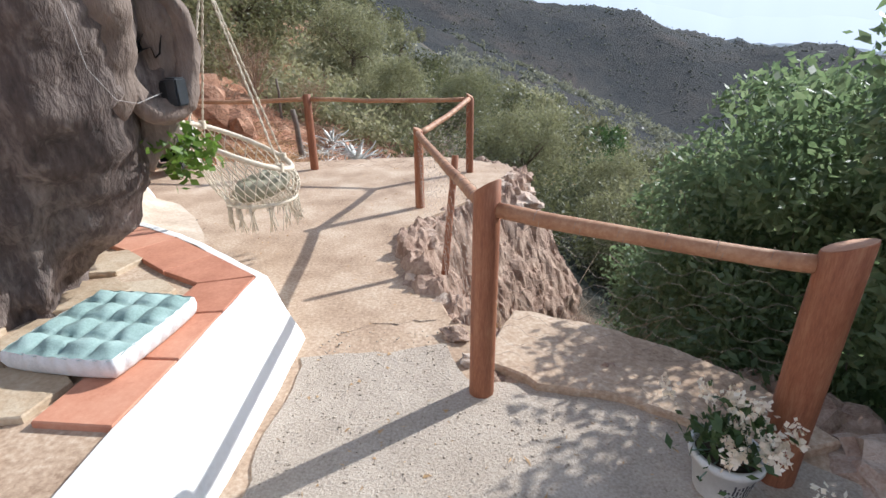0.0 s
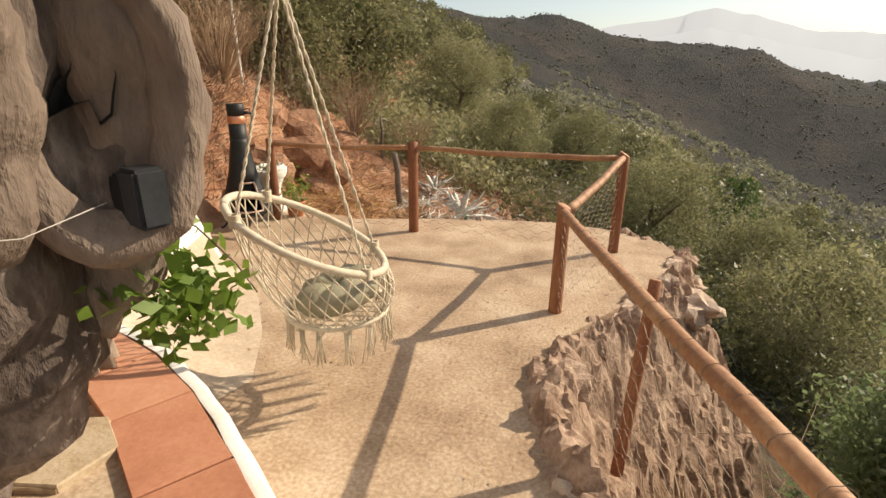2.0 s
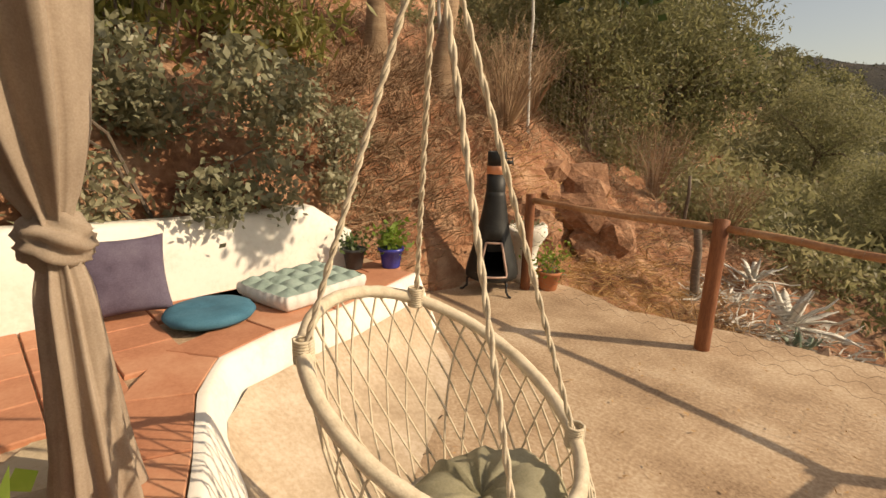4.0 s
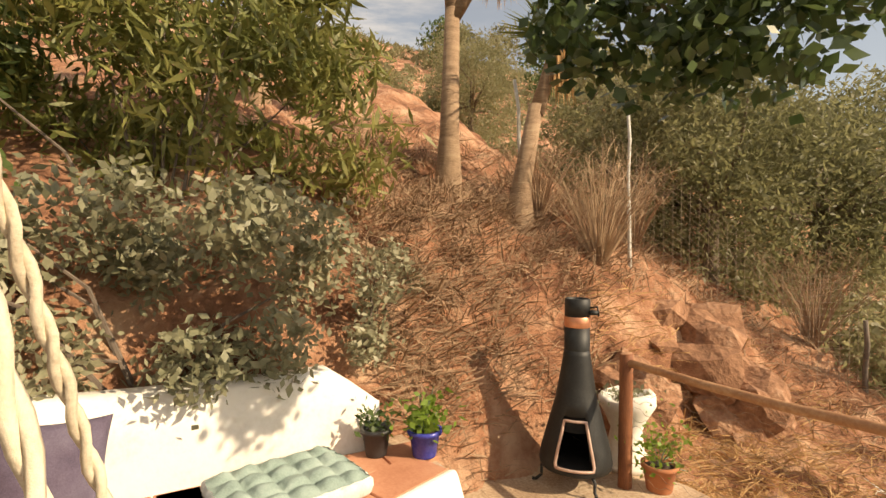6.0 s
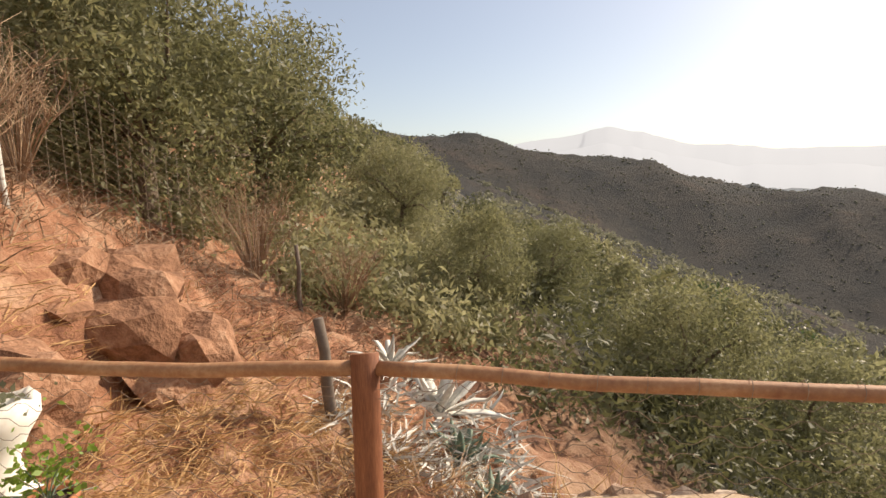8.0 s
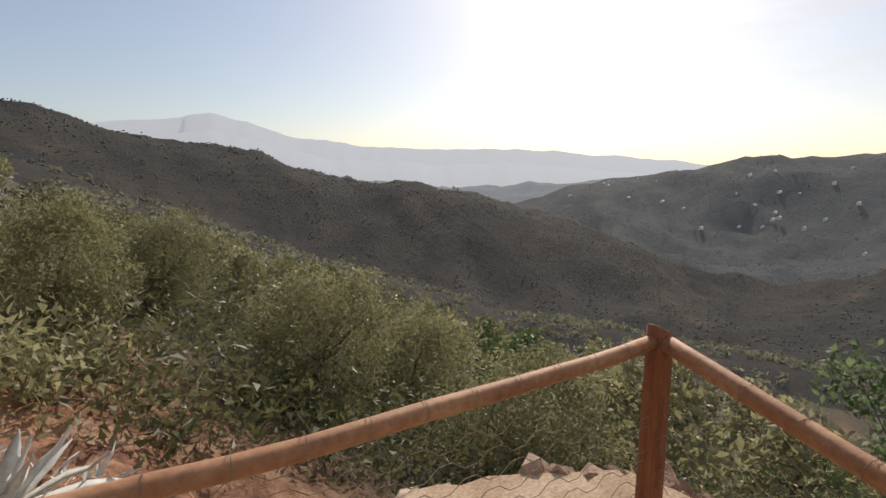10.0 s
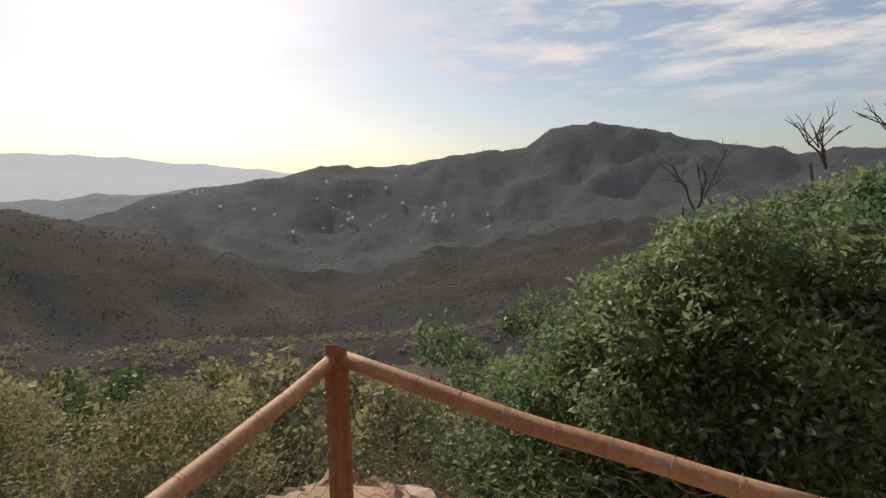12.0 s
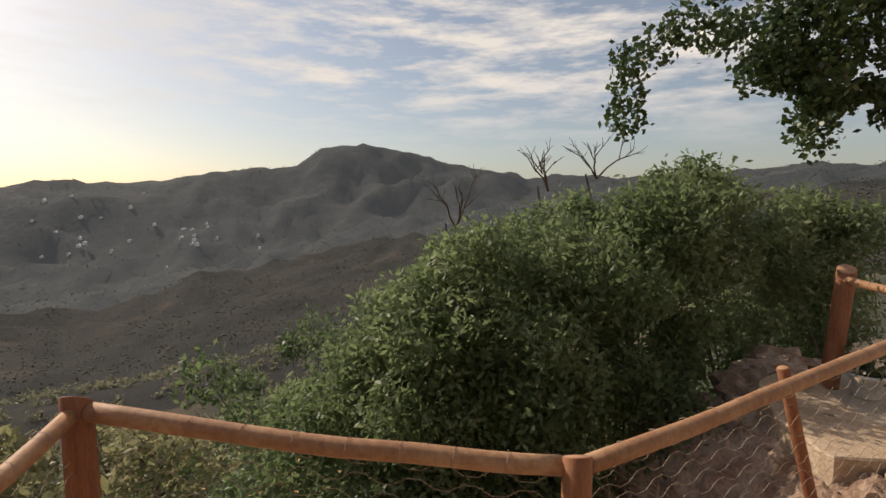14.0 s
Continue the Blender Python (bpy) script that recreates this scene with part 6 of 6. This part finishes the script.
def far_scrub():
    """Dark dots of trees and bushes over the far hills, in one sheet."""
    rng = np.random.default_rng(77)
    verts, faces = [], []
    oct_f = [(0, 1, 4), (1, 2, 4), (2, 3, 4), (3, 0, 4), (1, 0, 5), (2, 1, 5), (3, 2, 5), (0, 3, 5)]
    for _ in range(30000):
        b = rng.uniform(-25, 150)
        r = 230 * (6.5 ** rng.uniform())
        if noise.noise(Vector((b * 0.35, r * 0.02, 3.0))) + 0.5 * noise.noise(Vector((b * 1.6, r * 0.08, 1.0))) < rng.uniform(-0.45, 0.25):
            continue
        x, y, z = land(b, r)
        s = rng.uniform(0.3, 0.8) * (0.8 + r / 700)
        i = len(verts)
        for dx, dy, dz in ((1, 0, 0), (0, 1, 0), (-1, 0, 0), (0, -1, 0), (0, 0, 1), (0, 0, -0.6)):
            j = rng.uniform(0.7, 1.2)
            verts.append((x + dx * s * j, y + dy * s * j, z + s * 0.4 + dz * s * 0.8 * j))
        faces += [(a + i, c + i, d + i) for a, c, d in oct_f]
    arrays("far_scrub", verts, faces, FARLEAF, None, label="dark scrub and olive groves dotting the far hills", category="scrub", kind="stuff")
    for name, count, b0, b1, r0, r1, s0, s1, per, material, label in (("hill_scrub", 1700, -80, -5, 12, 75, 0.15, 0.5, 30, OLIVE, "low dry scrub on the red hill above"), ("slope_scrub", 1400, -2, 128, 6, 70, 0.45, 0.95, 120, BUSHLEAF, "thick low scrub covering the slope below"), ("grove_scrub", 2600, 0, 130, 45, 270, 0.9, 2.0, 46, FARLEAF, "grey-green groves and scrub low on the slope"), ("bank_scrub", 500, -45, -2, 6, 24, 0.25, 0.65, 120, OLIVE, "olive green scrub on the slope past the fence")):
        tips = []
        for _ in range(count):
            r = r0 * (r1 / r0) ** rng.uniform()
            x, y, z = land(rng.uniform(b0, b1), r)
            if (x < 2.0 and y < 8.2 and name == "slope_scrub") or (name == "bank_scrub" and (y < 10.5 or x < -5.5)):
                continue
            s = rng.uniform(s0, s1)
            c = np.array([x, y, z + s * 0.4]) + rng.normal(size=(per, 3)) * s * np.array([0.55, 0.55, 0.45])
            a = rng.normal(size=(2, per, 3)) * (0.022 + 0.0022 * r)
            tips.append(np.stack([c - a[0], c + a[1], c + a[0]], axis=1).reshape(-1, 3))
        v = np.concatenate(tips)
        arrays(name, v, np.arange(len(v)).reshape(-1, 3), material, None, label=label, category="scrub", kind="stuff")


far_scrub()


def far_houses():
    bm = bmesh.new()
    rng = random.Random(6)
    for b, r, n in ((80, 950, 9), (77, 1000, 7), (70, 1100, 6), (73, 1150, 8), (84, 900, 5), (60, 1300, 6), (47, 800, 2), (36, 520, 2), (42, 560, 2), (55, 1350, 6)):
        for _ in range(n):
            x, y, z = land(b + rng.uniform(-4.5, 4.5), r * rng.uniform(0.85, 1.15))
            w, d, h = rng.uniform(4, 9), rng.uniform(4, 6), rng.uniform(2.5, 4)
            lo = [bm.verts.new((x + sx * w / 2, y + sy * d / 2, z - 2)) for sx, sy in ((-1, -1), (1, -1), (1, 1), (-1, 1))]
            hi = [bm.verts.new((x + sx * w / 2, y + sy * d / 2, z + h)) for sx, sy in ((-1, -1), (1, -1), (1, 1), (-1, 1))]
            r0, r1 = bm.verts.new((x - w / 2, y, z + h + 1.4)), bm.verts.new((x + w / 2, y, z + h + 1.4))
            for k in range(4):
                bm.faces.new((lo[k], lo[(k + 1) % 4], hi[(k + 1) % 4], hi[k]))
            bm.faces.new((hi[0], hi[1], r1, r0)); bm.faces.new((hi[2], hi[3], r0, r1))
            bm.faces.new((hi[1], hi[2], r1)); bm.faces.new((hi[3], hi[0], r0))
    obj("far_houses", bm, PLASTER, None, label="small white farmhouses scattered over the far valley", category="houses", kind="stuff")


far_houses()


def floor_litter():
    rng = np.random.default_rng(55)
    xs = rng.uniform(-2.2, 1.9, 1500); ys = rng.uniform(-0.8, 6.2, 1500)
    keep = (xs > -0.4 + np.where(ys < 1.6, 0.0, -1.6)) & ((ys > 4.4) | (xs < 0.1) | (ys < 1.2)) & ((xs < 0.5) | (ys < 1.0) | (ys > 4.8)) & ((ys > 2.9) | (xs > -0.45))
    c = np.stack([xs, ys, np.full(1500, 0.016)], axis=1)[keep]
    a = rng.normal(size=(len(c), 3)) * np.array([0.009, 0.009, 0.003])
    b = rng.normal(size=(len(c), 3)) * np.array([0.009, 0.009, 0.003])
    v = np.stack([c - a, c + b, c + a], axis=1).reshape(-1, 3)
    arrays("floor_litter", v, np.arange(len(v)).reshape(-1, 3), STRAW, None, label="small dry leaves and chips scattered on the concrete", category="litter", kind="stuff")


floor_litter()


def loose_gravel():
    """Small stones worked loose from the path."""
    rng = np.random.default_rng(91)
    verts, faces = [], []
    shape = [(1, 0, 0), (0, 1, 0), (-1, 0, 0), (0, -1, 0), (0, 0, 0.7), (0, 0, -0.5)]
    sides = [(0, 1, 4), (1, 2, 4), (2, 3, 4), (3, 0, 4), (1, 0, 5), (2, 1, 5), (3, 2, 5), (0, 3, 5)]
    for _ in range(5200):
        x, y = rng.uniform(-0.4, 1.9), rng.uniform(-1.0, 1.75)
        if x > 0.4 and y > 1.05:
            continue
        s = 0.0025 + 0.0075 * rng.uniform() ** 4
        w = rng.uniform(0, 6.28)
        i = len(verts)
        for dx, dy, dz in shape:
            j = s * rng.uniform(0.6, 1.4)
            verts.append((x + j * (dx * math.cos(w) - dy * math.sin(w)), y + j * (dx * math.sin(w) + dy * math.cos(w)), 0.013 + j * dz))
        faces += [(a + i, b + i, c + i) for a, b, c in sides]
    arrays("loose_gravel", verts, faces, GRAVEL, None, label="small loose stones on the rough concrete path", category="gravel", kind="stuff")


loose_gravel()


# ---- pieces of the setting, last ----
def deck_tiles():
    """Terracotta slabs along the seat's edge, flagstones round the tree."""
    deck = bpy.data.objects["deck_base"]
    z = 0.44

    def piece(name, outline, material, top=0.47):
        bm = bmesh.new()
        prism(bm, outline, z, top, 0.006)
        obj(name, bm, material, deck)

    inner = []
    line = DECK[1:]
    for i, p in enumerate(line):
        a, b = Vector(line[max(0, i - 1)]), Vector(line[min(len(line) - 1, i + 1)])
        d = (b - a).normalized()
        inner.append((p[0] - d.y * 0.36, p[1] + d.x * 0.36))
    for i in range(len(line) - 1):
        a, b, c, d = Vector(line[i]), Vector(line[i + 1]), Vector(inner[i + 1]), Vector(inner[i])
        n = max(1, round((b - a).length / 0.36))
        for k in range(n):
            u0, u1 = (k + 0.012) / n, (k + 0.985) / n
            q = [a.lerp(b, u0), a.lerp(b, u1), d.lerp(c, u1), d.lerp(c, u0)]
            o1 = (q[3] - q[0]).normalized() * 0.055
            o2 = (q[2] - q[1]).normalized() * 0.055
            piece("terracotta_slab", [tuple(q[0] + o1), tuple(q[1] + o2), tuple(q[2]), tuple(q[3])], TERRACOTTA)
    rng = random.Random(14)
    # the rest of the seat: rows of slabs by the wall, flags round the tree
    for j in range(10):
        for i in range(4):
            x, y = -3.88 + 0.31 * i + 0.155, 0.5 + 0.31 * j
            if x > -3.3 + 0.5 and y > 2.5 or (x > -3.45 and y > 2.75):
                continue
            piece("terracotta_slab", [(x - 0.15, y - 0.15), (x + 0.15, y - 0.15), (x + 0.15, y + 0.15), (x - 0.15, y + 0.15)], TERRACOTTA, 0.466)
    for j in range(5):
        for i in range(2):
            x, y = -3.72 + 0.31 * i, 3.3 + 0.31 * j
            if x > -3.5 and y > 3.4:
                continue
            piece("terracotta_slab", [(x - 0.15, y - 0.15), (x + 0.15, y - 0.15), (x + 0.15, y + 0.15), (x - 0.15, y + 0.15)], TERRACOTTA, 0.466)
    for j in range(7):
        for i in range(4):
            cx, cy = -2.42 + 0.44 * i + 0.1 * (j % 2), -0.2 + 0.40 * j
            lim = -1.08 if cy < 1.4 else -1.08 - (cy - 1.4) * 1.1
            if cx + 0.2 > lim:
                cx = lim - 0.2
                if i < 2:
                    continue
            n = 6
            out = []
            for k in range(n):
                a = 2 * math.pi * k / n + 0.3
                out.append((cx + 0.215 * math.cos(a) * rng.uniform(0.85, 1.1), cy + 0.2 * math.sin(a) * rng.uniform(0.85, 1.1)))
            piece("flagstone", out, FLAG, 0.462 + rng.uniform(0, 0.012))


deck_tiles()


def retaining_wall():
    """Rough stones of the terrace's outer face, below the edge."""
    floor = bpy.data.objects["floor"]
    rng = random.Random(31)
    shapes = []
    for k in range(7):
        me = bpy.data.meshes.new("stone")
        bm = rock_mesh(50 + k, 1, 0.8, 0.5)
        bm.to_mesh(me); bm.free()
        me.materials.append(STONE)
        shapes.append(me)
    line = jitter_line(EDGE[2:21], 0.155, 0.03, 4.0)
    count = 0
    for i, (x, y) in enumerate(line[:-1]):
        d = (Vector(line[i + 1]) - Vector((x, y))).normalized()
        out = Vector((d.y, -d.x))
        for row in range(9):
            zz = -0.10 - row * 0.15
            if count >= 640:
                break
            s = rng.uniform(0.15, 0.27)
            ob = new("stone", shapes[rng.randrange(7)])
            ob.parent = floor
            off = 0.0 + row * 0.05 + rng.uniform(-0.04, 0.03)
            ob.matrix_basis = Matrix.LocRotScale((x + out.x * off, y + out.y * off, zz + rng.uniform(-0.04, 0.04)), Euler((rng.uniform(0, 6), rng.uniform(0, 6), rng.uniform(0, 6))), (s * 1.2, s, s))
            count += 1
    # mortar core behind the stones
    bm = bmesh.new()
    pts = line
    prev = None
    for i, (x, y) in enumerate(pts):
        j = min(i, len(pts) - 2)
        d = (Vector(pts[j + 1]) - Vector(pts[j])).normalized()
        out = Vector((d.y, -d.x))
        ring = [bm.verts.new((x + out.x * o, y + out.y * o, h)) for o, h in ((-0.25, -0.02), (-0.05, -0.03), (0.12, -0.8), (0.5, -2.6))]
        if prev:
            for k in range(3):
                bm.faces.new((prev[k], ring[k], ring[k + 1], prev[k + 1]))
        prev = ring
    bmesh.ops.recalc_face_normals(bm, faces=bm.faces)
    obj("wall_retaining", bm, EARTH, None, False, label="earth and mortar core of the terrace retaining wall", category="wall", kind="structure")


retaining_wall()
